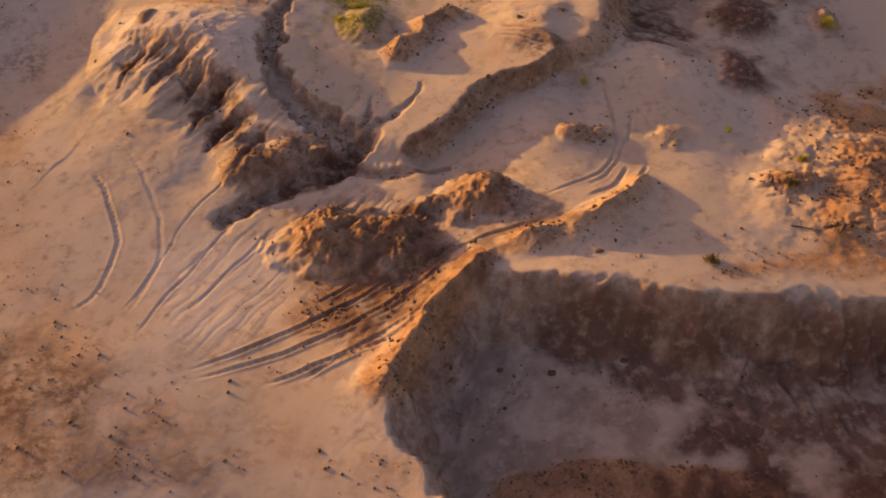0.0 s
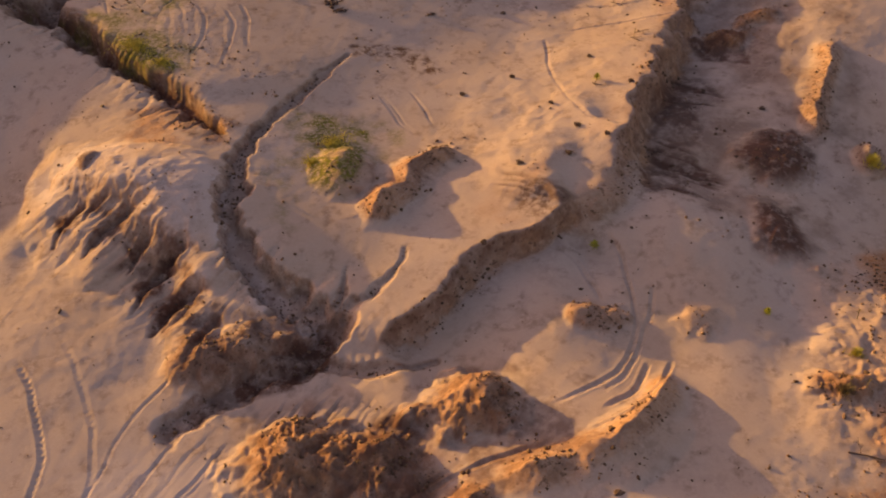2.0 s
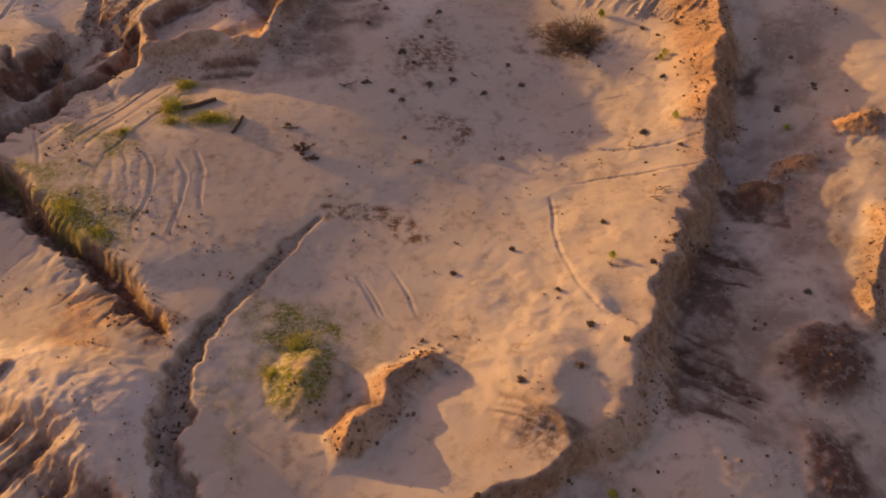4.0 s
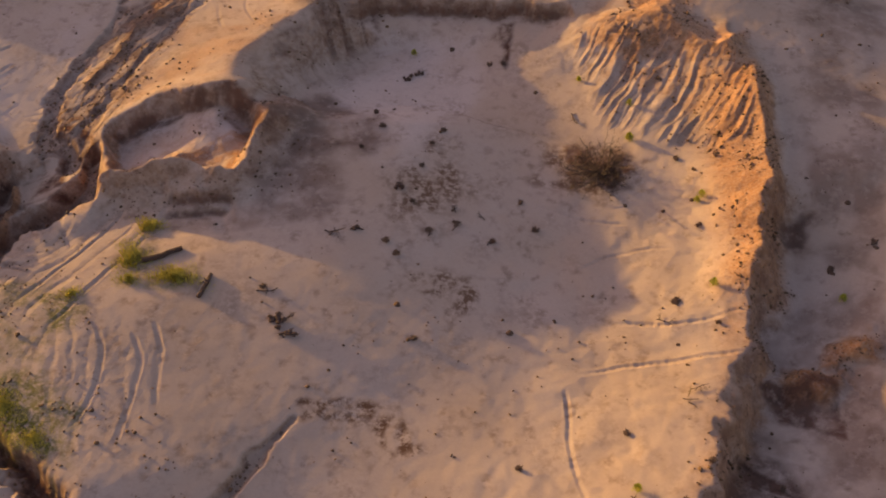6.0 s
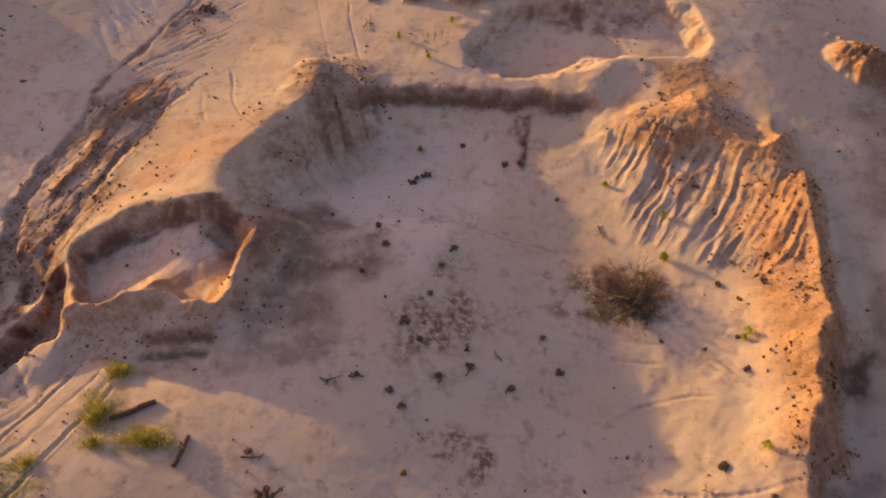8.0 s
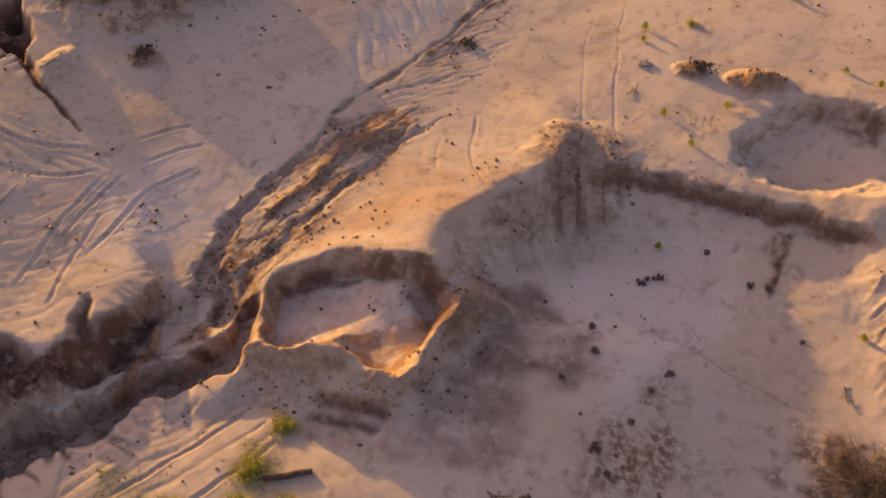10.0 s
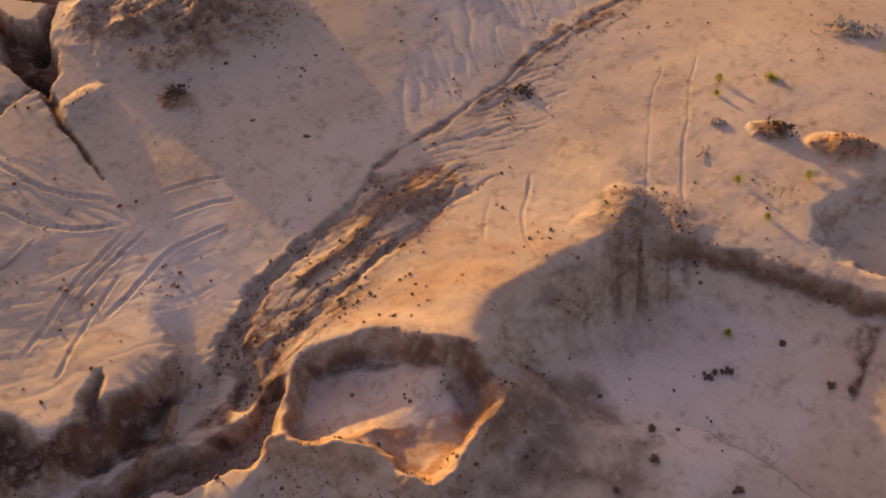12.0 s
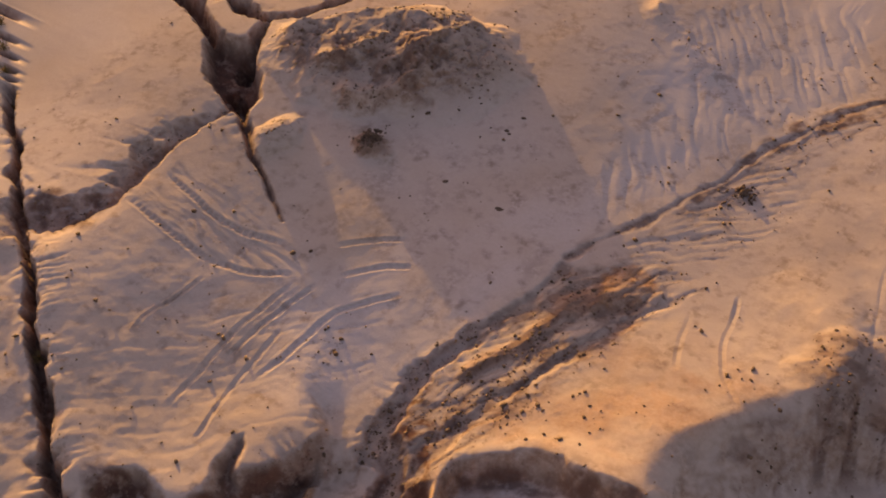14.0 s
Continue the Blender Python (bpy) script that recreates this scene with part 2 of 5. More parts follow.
    def wheel(self, pts, w=0.2, depth=0.06, tread=0.5, rim=0.4):
        """The rut of one wheel, with pushed-up edges and the print of its tread."""
        i = self.near(pts, 1.2)
        x, y = self.U[i], self.V[i]
        d, side, along, share, over = self.line(x, y, rounded(pts))
        d = np.abs(d + 0.05 * side * vnoise(along / 0.9, along * 0, 29)) + np.maximum(over, 0)
        ends = smooth(share * 8) * smooth((1 - share) * 8) * (0.8 + 0.5 * fbm(x, y, 2.0, 2, 37))
        w = 0.5 * w
        cut = 1 - smooth(d / w - 0.35)
        edge = np.exp(-((d - 1.25 * w) / (0.45 * w)) ** 2)
        ends = ends * 0.6
        lug = tread * 0.5 * depth * np.sign(np.sin((along + 0.5 * d) * 2 * math.pi / 0.3)) * cut
        self.Z[i] += ends * (-depth * cut + rim * depth * edge + lug)

    def rills(self, pts, turn, spacing, depth, edge=1.0, dark=0.0, rough=0.3, seed=51, crest=0.0):
        """Furrows washed down a slope that falls towards turn (degrees); crest sharpens the ribs between them."""
        i = self.near(pts, 0)
        x, y = self.U[i], self.V[i]
        m = smooth(self.inside(x, y, pts) / edge)
        a = math.radians(turn)
        u, v = x * math.cos(a) + y * math.sin(a), y * math.cos(a) - x * math.sin(a)
        v = v + 0.6 * spacing * fbm(x, y, spacing * 3, 4, seed)
        r = (1 - np.abs(vnoise(v / spacing, u / (spacing * 7), seed))) ** 4
        r += 0.45 * (1 - np.abs(vnoise(v / (0.45 * spacing), u / (spacing * 4), seed + 1))) ** 4
        rib = (1 - np.abs(vnoise(v / spacing + 0.5, u / (spacing * 6), seed + 2))) ** 2 + 0.4 * (1 - np.abs(vnoise(v / (0.5 * spacing), u / (spacing * 4), seed + 3))) ** 2
        self.Z[i] += depth * m * (crest * (rib - 0.45) - (1 - crest) * r)
        # dark lies in the troughs: soil and the furrows' shade painted together
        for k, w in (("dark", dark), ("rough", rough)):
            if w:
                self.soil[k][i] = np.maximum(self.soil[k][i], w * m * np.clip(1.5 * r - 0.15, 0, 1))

    def paint_patch(self, kind, pts, amount=1.0, edge=1.0, patch=1.2, cover=0.0):
        """Another soil inside an outline, in ragged patches; dark ones also put shade into the colour."""
        i = self.near(pts, 1.0)
        x, y = self.X[i], self.Y[i]
        m = smooth((self.inside(x, y, pts) + 0.6 * edge * fbm(x, y, patch, 4, 61 + int(patch * 10))) / edge + 0.3)
        m *= smooth(0.5 + cover + 1.1 * fbm(x, y, patch, 5, 71 + int(patch * 10)))
        self.soil[kind][i] = np.maximum(self.soil[kind][i], amount * m)


def shape(land):
    """All the landforms of the place, the broad swells first."""
    x, y = land.X, land.Y
    land.Z += -0.160 + -0.0003 * np.clip(x, -70, 50) + 0.0451 * np.clip(y, -50, 90)
    land.swells(-20, -42, 7, [0, 0, 0, -0.02, 0.65, -0.46, -0.57, 0, -0.02, 0])
    land.swells(-13, -42, 7, [0, 0, -0.04, -0.14, 0.04, -0.39, 0.32, 1.31, 0.83, 0.43])
    land.swells(-6, -42, 7, [0, 0, -0.1, -0.43, -0.73, -0.62, 0.18, -0.53, -0.82, 0.01])
    land.swells(1, -42, 7, [0, 0, -0.11, -0.54, 0.84, 0.03, -0.46, 1.11, -0.26, -0.66])
    land.swells(8, -42, 7, [0, 0, -0.11, -2.01, 0.68, 0.56, -1.36, 1.14, 0.72, -1.44])
    land.swells(15, -42, 7, [0, 0, -0.08, -0.04, 0.41, -0.34, 0.3, -0.72, 0.42, -0.3])
    land.swells(22, -42, 7, [0, -0.02, 1.39, -0.16, 1.05, -1.44, 1.03, -0.99, -0.62, 0.95])
    land.swells(29, -42, 7, [0.03, 0.68, 0.89, -2.39, 0.26, 0.58, 0.2, -0.58, -0.56, 0.46])
    land.swells(36, -42, 7, [-0.48, -0.14, -0.48, 0.52, -0.02, 0.54, -0.39, -0.54, 0.87, -0.1])
    land.swells(43, -42, 7, [-0.07, 1.34, -1.08, 0.78, -0.31, -0.36, -0.38, -0.42, 1.28, -0.61])
    land.swells(50, -42, 7, [-0.1, -0.27, 0.41, 0.06, -0.55, 0.02, 0.68, 0.59, 0.53, -0.05])
    land.swells(57, -42, 7, [-0.05, -0.13, -0.11, 0.43, -0.33, 0.16, 0.09, 0.03, -0.02, 0])
    # the deep shaded hollow, its shade also painted dark, and the bank above it
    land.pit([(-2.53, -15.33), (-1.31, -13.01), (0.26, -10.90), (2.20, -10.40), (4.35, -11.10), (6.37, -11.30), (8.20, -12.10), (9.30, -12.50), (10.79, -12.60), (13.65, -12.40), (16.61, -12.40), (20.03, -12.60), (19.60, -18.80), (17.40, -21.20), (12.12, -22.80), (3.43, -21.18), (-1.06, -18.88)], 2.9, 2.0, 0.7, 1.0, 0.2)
    land.paint_patch("dark", [(2.11, -10.00), (6.58, -10.90), (8.62, -11.90), (13.65, -11.80), (18.49, -11.80), (18.90, -18.40), (15.95, -18.00), (12.45, -17.20), (9.41, -15.90), (6.35, -14.40), (3.42, -12.40)], 0.85, 1.2, 0.9, 0.45)
    land.paint_patch("dark", [(7.50, -15.60), (10.00, -15.00), (19.50, -16.00), (19.00, -20.50), (9.00, -21.00), (6.00, -19.00)], 0.95, 1.5, 1.6, 0.35)
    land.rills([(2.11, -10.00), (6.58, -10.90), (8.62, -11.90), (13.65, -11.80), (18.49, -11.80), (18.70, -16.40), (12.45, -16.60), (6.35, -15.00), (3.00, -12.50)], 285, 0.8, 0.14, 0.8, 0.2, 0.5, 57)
    # western floor: shade put into the colour as dark patches
    land.paint_patch("dark", [(-1.60, -15.00), (0.20, -11.40), (2.40, -10.60), (5.00, -13.40), (8.00, -15.60), (6.00, -19.00), (0.00, -18.60)], 0.5, 1.0, 1.4, 0.2)
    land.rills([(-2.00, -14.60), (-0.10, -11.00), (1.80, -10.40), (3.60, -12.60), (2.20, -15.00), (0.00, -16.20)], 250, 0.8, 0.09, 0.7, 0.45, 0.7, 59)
    land.ridge([(-3.34, -15.72), (-2.34, -14.32), (-1.30, -12.52), (-0.42, -10.57), (0.50, -9.48), (1.67, -8.67)], 1.6, 1.3, 0.55, 0.9, 0.9)
    land.ridge([(1.67, -8.67), (3.50, -8.32), (5.39, -7.60), (7.00, -6.04), (8.33, -3.81)], 1.0, 1.3, 0.55, 0.7, 0.6)
    land.ridge([(0.80, -18.60), (2.60, -17.70), (5.00, -17.50), (7.50, -17.90), (10.20, -18.40), (12.60, -19.60)], 0.9, 2.2, 0.45, 0.6, 0.9)
    # hillocks between the fan and the shaded basin
    land.mound((-5.10, -7.21), 2.8, 2.4, -20, 1.25, 1.2, 0.9, 0.1, 0.8, 0.5, 0.3)
    land.mound((-2.74, -7.52), 1.8, 2.0, 0, 0.8, 1.2, 0.6, 0.7, 0.2, 0.3, 0.3)
    land.mound((1.07, -5.00), 2.3, 1.8, -20, 1.0, 1.4, 1.0, 0.15, 0.7, 0.6, 0.2)
    land.mound((5.73, -1.03), 1.8, 1.2, -10, 0.4, 1.8, 0.9, 0.3, 0.5, 0.8)
    land.mound((9.97, -1.26), 1.1, 0.9, 0, 0.2, 1.8, 0.3, 0, 0.3, 0.5)
    land.mound((6.35, -7.39), 2.6, 1.6, 30, 0.4, 1.3, 0.3, 0, 0.2)
    land.swells(-2.6, 7.6, 7, [-0.5], 2.2)
    land.mound((18.60, -0.40), 5.0, 4.4, 10, 0.65, 1.2, 0.2, 0, 0.2, 0.3)
    # mounds on the middle terrace, one grown with moss
    land.mound((-4.63, 7.45), 1.5, 2.2, 10, 0.7, 1.4, 0.3, 0, 0.4, 0.3)
    land.ridge([(-3.74, 4.49), (-2.72, 4.92), (-1.51, 6.97), (0.33, 9.03)], 1.3, 1.3, 0.7, 1.0, 0.7, 0.5)
    land.rills([(-3.40, 6.20), (-1.20, 9.60), (1.60, 10.60), (2.20, 8.60), (-0.40, 6.40), (-2.40, 4.60)], 330, 0.45, 0.05, 0.6, 0.4, 0.8, 67)
    land.rills([(2.40, 7.00), (4.20, 6.60), (6.20, 4.90), (5.20, 4.00), (3.00, 4.40), (1.80, 5.60)], 330, 0.5, 0.06, 0.6, 0.7, 0.5, 69)
    # the terrace's edge, high to the west
    land.scarp([(6.22, 4.48), (4.15, 3.19), (2.18, 2.36), (0.21, 0.42), (-1.09, -1.44), (-2.32, -2.84)], -1.1, 0.42, 3.0, 4.0, 0.6, 1.0, 0.5, 0.3)
    land.scarp([(16.15, 30.54), (14.99, 26.19), (14.04, 22.86), (12.96, 18.88), (11.32, 15.58), (9.31, 11.07), (8.72, 7.96), (8.17, 5.77)], -1.8, 0.85, 3.5, 4.0, 0.9, 0.8, 0.3, 0.6)
    land.scarp([(9.33, 9.49), (7.73, 5.92), (6.23, 4.30), (4.91, 3.71)], -0.8, 0.8, 3.0, 3.0, 0.6, 0.7, 0.15, 0.5)
    land.swells(9.2, 6.6, 7, [-0.65], 2.9)
    # mounds in the lower ground east of it
    land.mound((17.20, 20.60), 1.5, 1.0, 10, 0.55, 1.8, 0.9, 0, 1.0, 0.6)
    land.mound((15.10, 19.10), 1.7, 1.1, -30, 0.55, 1.8, 0.9, 0, 1.0, 0.6)
    land.mound((20.15, 22.30), 1.6, 1.0, 0, 0.6, 1.8, 0.9, 0, 1.0, 0.6)
    land.ridge([(17.79, 10.27), (17.92, 12.16), (18.83, 14.48), (20.40, 17.25)], 1.1, 0.9, 0.6, 0.7, 0.5)
    land.mound((15.56, 8.80), 2.5, 2.0, 20, 0.5, 1.4, 0.5, 0.95, 0, 0.5, 0.2)
    land.mound((14.38, 4.06), 1.5, 2.5, 15, 0.5, 1.4, 0.5, 0.95, 0, 0.5, 0.2)
    land.mound((19.91, 9.23), 1.0, 1.3, 0, 0.6, 1.2, 0.6, 0.4)
    land.mound((14.61, -4.76), 1.5, 1.1, 0, 0.5, 1.6, 0.9, 0.3, 0.8, 0.5)
    land.mound((19.08, -5.55), 8.0, 6.0, 0, 1.1, 1.4, 0.3, 0, 0.3, 0.3)
    # eroded hill with furrows on its south-west flank
    land.mound((-14.13, 5.71), 5.2, 4.2, -30, 0.9, 1.1, 0.0, 0, 0.1, 0.25)
    land.rills([(-18.72, 4.89), (-17.33, 7.62), (-14.90, 7.03), (-12.44, 5.10), (-10.76, 3.67), (-9.09, 1.47), (-8.61, -0.96), (-9.45, -2.76), (-11.35, -1.54), (-13.59, 0.40), (-16.12, 1.93)], 218, 0.8, 0.05, 0.9, 0.05, 0.1)
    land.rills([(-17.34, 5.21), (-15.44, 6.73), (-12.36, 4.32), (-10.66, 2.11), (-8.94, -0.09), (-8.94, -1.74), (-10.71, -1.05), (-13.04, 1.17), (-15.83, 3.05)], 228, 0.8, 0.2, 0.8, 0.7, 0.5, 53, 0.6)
    land.scarp([(-17.63, 6.48), (-15.74, 6.84), (-13.84, 5.08), (-12.04, 3.30), (-10.65, 1.82), (-9.22, 0.22)], 0.9, 1.3, 3.5, 3.0, 0.9, 0.5, 0.2, 0.0, 0.1)
    for gash in ([(-15.26, 3.95), (-14.57, 5.21), (-13.14, 4.47), (-13.74, 3.29)], [(-13.31, 1.93), (-12.05, 3.56), (-10.47, 2.86), (-11.64, 0.97)], [(-12.08, 0.08), (-10.77, 2.09), (-9.86, 1.05), (-9.13, -1.89), (-10.14, -2.84)]):
        land.paint_patch("dark", gash, 0.85, 0.5, 0.5, 0.2)
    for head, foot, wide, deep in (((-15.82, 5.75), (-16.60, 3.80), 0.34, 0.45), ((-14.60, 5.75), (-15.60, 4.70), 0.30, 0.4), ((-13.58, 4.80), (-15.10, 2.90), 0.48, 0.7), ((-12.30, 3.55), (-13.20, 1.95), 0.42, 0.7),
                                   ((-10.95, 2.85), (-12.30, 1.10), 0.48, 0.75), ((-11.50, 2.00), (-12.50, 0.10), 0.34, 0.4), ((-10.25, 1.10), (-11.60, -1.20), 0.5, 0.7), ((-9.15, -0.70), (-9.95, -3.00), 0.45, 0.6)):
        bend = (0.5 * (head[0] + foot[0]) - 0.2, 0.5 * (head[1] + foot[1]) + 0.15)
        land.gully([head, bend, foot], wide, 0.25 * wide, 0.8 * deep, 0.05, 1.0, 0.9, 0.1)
        land.paint_patch("dark", [head, (bend[0] - 0.7, bend[1] + 0.4), (0.3 * bend[0] + 0.7 * foot[0], 0.3 * bend[1] + 0.7 * foot[1]), (bend[0] + 0.75, bend[1] - 0.45)], 1.0, 0.4, 0.4, 0.3)
    land.paint_patch("pale", [(-17.06, 6.48), (-15.38, 7.28), (-13.21, 7.51), (-10.81, 8.15), (-9.65, 6.66), (-8.74, 1.82), (-10.20, 3.60), (-12.80, 5.30), (-15.00, 5.90)], 0.9, 0.5, 2.0, 0.5)
    land.mound((-15.87, 7.90), 0.7, 0.6, 0, 0.35, 1.2, 0.9, 0.7)
    land.mound((-9.27, -2.47), 1.8, 1.4, -30, 0.5, 1.2, 0.9, 0.6, 0.6, 0.4, 0.3)
    land.mound((-6.87, -2.09), 1.9, 1.0, -20, 0.6, 1.0, 0.8, 0.4, 0.1, 0.4, 0.4)
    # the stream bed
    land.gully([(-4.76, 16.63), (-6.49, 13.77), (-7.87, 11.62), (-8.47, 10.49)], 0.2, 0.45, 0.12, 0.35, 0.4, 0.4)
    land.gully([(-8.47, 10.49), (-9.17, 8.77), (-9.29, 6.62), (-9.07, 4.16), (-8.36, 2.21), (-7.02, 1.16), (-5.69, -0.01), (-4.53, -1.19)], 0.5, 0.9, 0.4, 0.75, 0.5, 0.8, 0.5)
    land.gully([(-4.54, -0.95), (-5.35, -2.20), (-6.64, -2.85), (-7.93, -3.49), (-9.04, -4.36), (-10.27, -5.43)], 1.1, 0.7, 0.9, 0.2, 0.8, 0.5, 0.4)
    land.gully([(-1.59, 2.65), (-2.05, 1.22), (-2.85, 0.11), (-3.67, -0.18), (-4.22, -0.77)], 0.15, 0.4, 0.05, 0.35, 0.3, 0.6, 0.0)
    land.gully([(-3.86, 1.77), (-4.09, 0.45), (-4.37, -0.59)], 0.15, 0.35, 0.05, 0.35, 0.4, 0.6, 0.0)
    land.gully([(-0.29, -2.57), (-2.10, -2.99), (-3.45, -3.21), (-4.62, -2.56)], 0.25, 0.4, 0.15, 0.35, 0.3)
    # the steep shaded confluence, its shade painted as a dark patch
    land.paint_patch("dark", [(-8.15, -3.33), (-7.27, -2.47), (-5.40, -1.19), (-4.49, -0.56), (-3.71, -1.82), (-4.37, -2.89), (-6.04, -4.10), (-8.09, -4.14)], 1.0, 0.4, 0.6, 0.4)
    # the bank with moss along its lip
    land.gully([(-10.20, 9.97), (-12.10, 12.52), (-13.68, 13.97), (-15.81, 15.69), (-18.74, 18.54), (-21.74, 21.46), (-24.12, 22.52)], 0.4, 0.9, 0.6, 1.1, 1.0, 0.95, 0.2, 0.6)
    land.paint_patch("dark", [(-13.60, 12.60), (-11.20, 11.60), (-9.60, 10.40), (-10.00, 9.20), (-11.60, 9.40), (-13.00, 10.80)], 0.8, 0.5, 0.5, 0.1)
    land.paint_patch("clay", [(-15.20, 12.00), (-12.00, 12.60), (-9.60, 10.40), (-10.00, 8.80), (-12.60, 8.80), (-15.00, 9.60)], 0.7, 0.6, 0.7, 0.1)
    land.paint_patch("rough", [(-14.60, 12.00), (-11.20, 12.00), (-9.60, 10.40), (-10.00, 8.80), (-12.60, 9.20)], 0.9, 0.6, 0.7, 0.1)
    land.scarp([(-23.85, 22.76), (-21.35, 21.59), (-18.01, 18.13), (-15.14, 15.32), (-13.03, 13.49), (-10.79, 11.13)], 0.5, 0.6, 4.0, 2.5, 0.3, 0.9, 1.0, 0.0, 0.15)
    # the north hollow, its rim and the ridge that closes it to the east
    land.scarp([(-7.70, 33.67), (-8.45, 35.40), (-7.45, 37.70), (-6.15, 39.40), (-5.10, 40.80), (-4.40, 41.80)], 1.75, 1.7, 3.0, 5.0, 0.3, 0.1)
    land.scarp([(-5.80, 41.70), (-4.20, 42.40), (-2.50, 42.60), (-0.85, 42.75), (1.20, 42.60), (3.20, 42.15), (4.90, 41.80), (8.00, 40.90)], 0.65, 0.3, 3.0, 4.0, 0.7, 0.8, 0.8, 0.1, 0.08)
    land.mound((-5.40, 42.90), 2.6, 2.1, 30, 0.22, 1.2, 0.5, 0.4, 0.0, 0.3)
    land.rills([(-7.00, 41.40), (-4.60, 44.00), (-2.20, 43.20), (-3.00, 40.20), (-5.20, 38.40), (-7.20, 39.40)], 290, 0.45, 0.08, 0.9, 0.7, 0.7, 77)
    land.ridge([(14.26, 22.18), (14.35, 24.02), (14.79, 26.63), (15.02, 31.24), (15.54, 37.28)], 3.8, 1.4, 0.9, 0.7, 0.8)
    land.ridge([(15.66, 38.45), (14.22, 37.04), (12.40, 38.31), (10.69, 41.11)], 1.6, 2.5, 0.7, 0.8, 0.7)
    land.rills([(6.44, 39.94), (9.31, 40.49), (11.66, 38.64), (14.05, 37.72), (15.64, 36.35), (15.12, 31.20), (13.16, 30.98), (10.31, 32.00), (8.05, 33.25), (7.29, 36.42)], 238, 0.40, 0.13, 0.8, 0.3, 0.4, 51, 0.75)
    land.paint_patch("clay", [(6.97, 39.91), (9.31, 40.49), (11.66, 38.64), (14.05, 37.72), (15.64, 36.35), (15.12, 31.20), (13.39, 32.44), (10.68, 35.11), (8.35, 36.96)], 0.6, 0.8, 0.6, 0.1)
    land.mound((10.19, 39.41), 2.6, 1.7, -20, 0.5, 1.3, 0.8, 0.2, 0.5)
    land.pit([(1.04, 44.73), (2.49, 47.50), (3.64, 48.51), (5.48, 48.62), (7.63, 48.28), (10.20, 48.49), (11.57, 48.24), (12.38, 47.10), (12.48, 44.84), (11.95, 43.90), (10.16, 44.16), (6.41, 43.85), (4.80, 42.86), (2.77, 43.27)], 0.8, 1.3, 0.6, 1.0, 0.0, 0.04)
    land.scarp([(-11.85, 27.59), (-10.30, 27.65), (-8.41, 27.77)], 0.25, 0.3, 0.8, 1.0, 0.1, 0.3, 0.8)
    land.scarp([(-11.66, 26.85), (-10.41, 27.06), (-8.71, 27.15)], 0.18, 0.3, 0.8, 1.0, 0.1, 0.3, 0.8)
    land.mound((1.38, 49.15), 1.6, 0.9, -5, 0.6, 1.2, 0.8, 0.3, 0.8)
    land.mound((-1.63, 49.44), 1.0, 0.6, -5, 0.35, 1.2, 1.0, 0.8, 0.0)
    land.mound((20.02, 43.92), 2.6, 1.8, -30, 1.0, 1.6, 1.0, 0.2, 0.9, 0.6)
    # the bowl in the spur
    land.pit([(-15.40, 32.09), (-14.67, 32.83), (-13.22, 33.62), (-11.80, 33.86), (-9.91, 33.95), (-8.65, 33.54), (-8.20, 32.79), (-8.28, 31.16), (-8.57, 29.10), (-9.51, 28.86), (-11.01, 29.38), (-11.87, 29.30), (-13.24, 28.64), (-14.22, 28.89)], 0.98, 0.7, 0.2, 1.0, 0.0, 0.12)
    land.ridge([(-7.90, 33.60), (-7.85, 32.20), (-8.20, 30.60), (-9.00, 29.10), (-10.20, 28.60)], 1.8, 1.0, 0.35, 0.3, 0.3)
    land.ridge([(-15.20, 28.60), (-13.60, 28.90), (-12.30, 29.70), (-11.10, 30.70)], 0.9, 1.2, 0.45, 0.3, 0.3)
    land.mound((-12.29, 29.07), 2.0, 0.9, 8, 0.3, 1.2, 0.3, 0, 0.3)
    land.scarp([(-14.91, 28.27), (-13.10, 28.21), (-11.56, 28.35), (-9.82, 28.43), (-8.41, 28.85), (-7.98, 30.70), (-7.94, 32.70)], 1.1, 1.6, 2.0, 3.0, 0.4, 0.5, 0.1, 0.1)
    # washes that run down to the canyon
    land.gully([(-11.82, 43.72), (-12.93, 41.70), (-13.89, 39.32), (-14.69, 37.60)], 0.15, 0.3, 0.03, 0.12, 0.35, 0.9, 0.3)
    land.gully([(-4.14, 65.32), (-7.30, 60.93), (-10.01, 57.30), (-12.24, 54.04), (-13.28, 51.25), (-14.69, 47.30), (-16.02, 44.09), (-16.80, 41.94)], 0.14, 0.2, 0.03, 0.06, 0.7, 0.9, 0.1)
    land.paint_patch("dark", [(-4.35, 66.17), (-9.80, 58.08), (-12.86, 54.32), (-13.73, 51.09), (-13.93, 49.35), (-14.84, 46.60), (-14.32, 46.55), (-13.11, 50.30), (-11.97, 53.40), (-9.35, 56.80), (-3.93, 64.49)], 0.8, 0.25, 0.5, 0.1)
    land.gully([(-16.59, 41.60), (-16.94, 39.33), (-17.27, 37.92), (-18.00, 37.14), (-18.10, 35.84), (-18.54, 34.70), (-18.34, 33.59), (-18.34, 32.92), (-17.61, 31.81), (-16.49, 30.33)], 0.25, 0.85, 0.05, 0.34, 0.6, 0.9, 0.5)
    land.gully([(-13.36, 42.35), (-13.57, 40.14), (-14.40, 37.96), (-15.12, 36.47), (-15.79, 34.63), (-16.19, 33.16), (-16.19, 31.52)], 0.2, 0.5, 0.05, 0.16, 0.6, 1.0, 0.3)
    land.mound((-14.77, 40.95), 2.6, 0.9, 55, 0.16, 1.5, 1.0, 0.3, 0.4, 0.8)
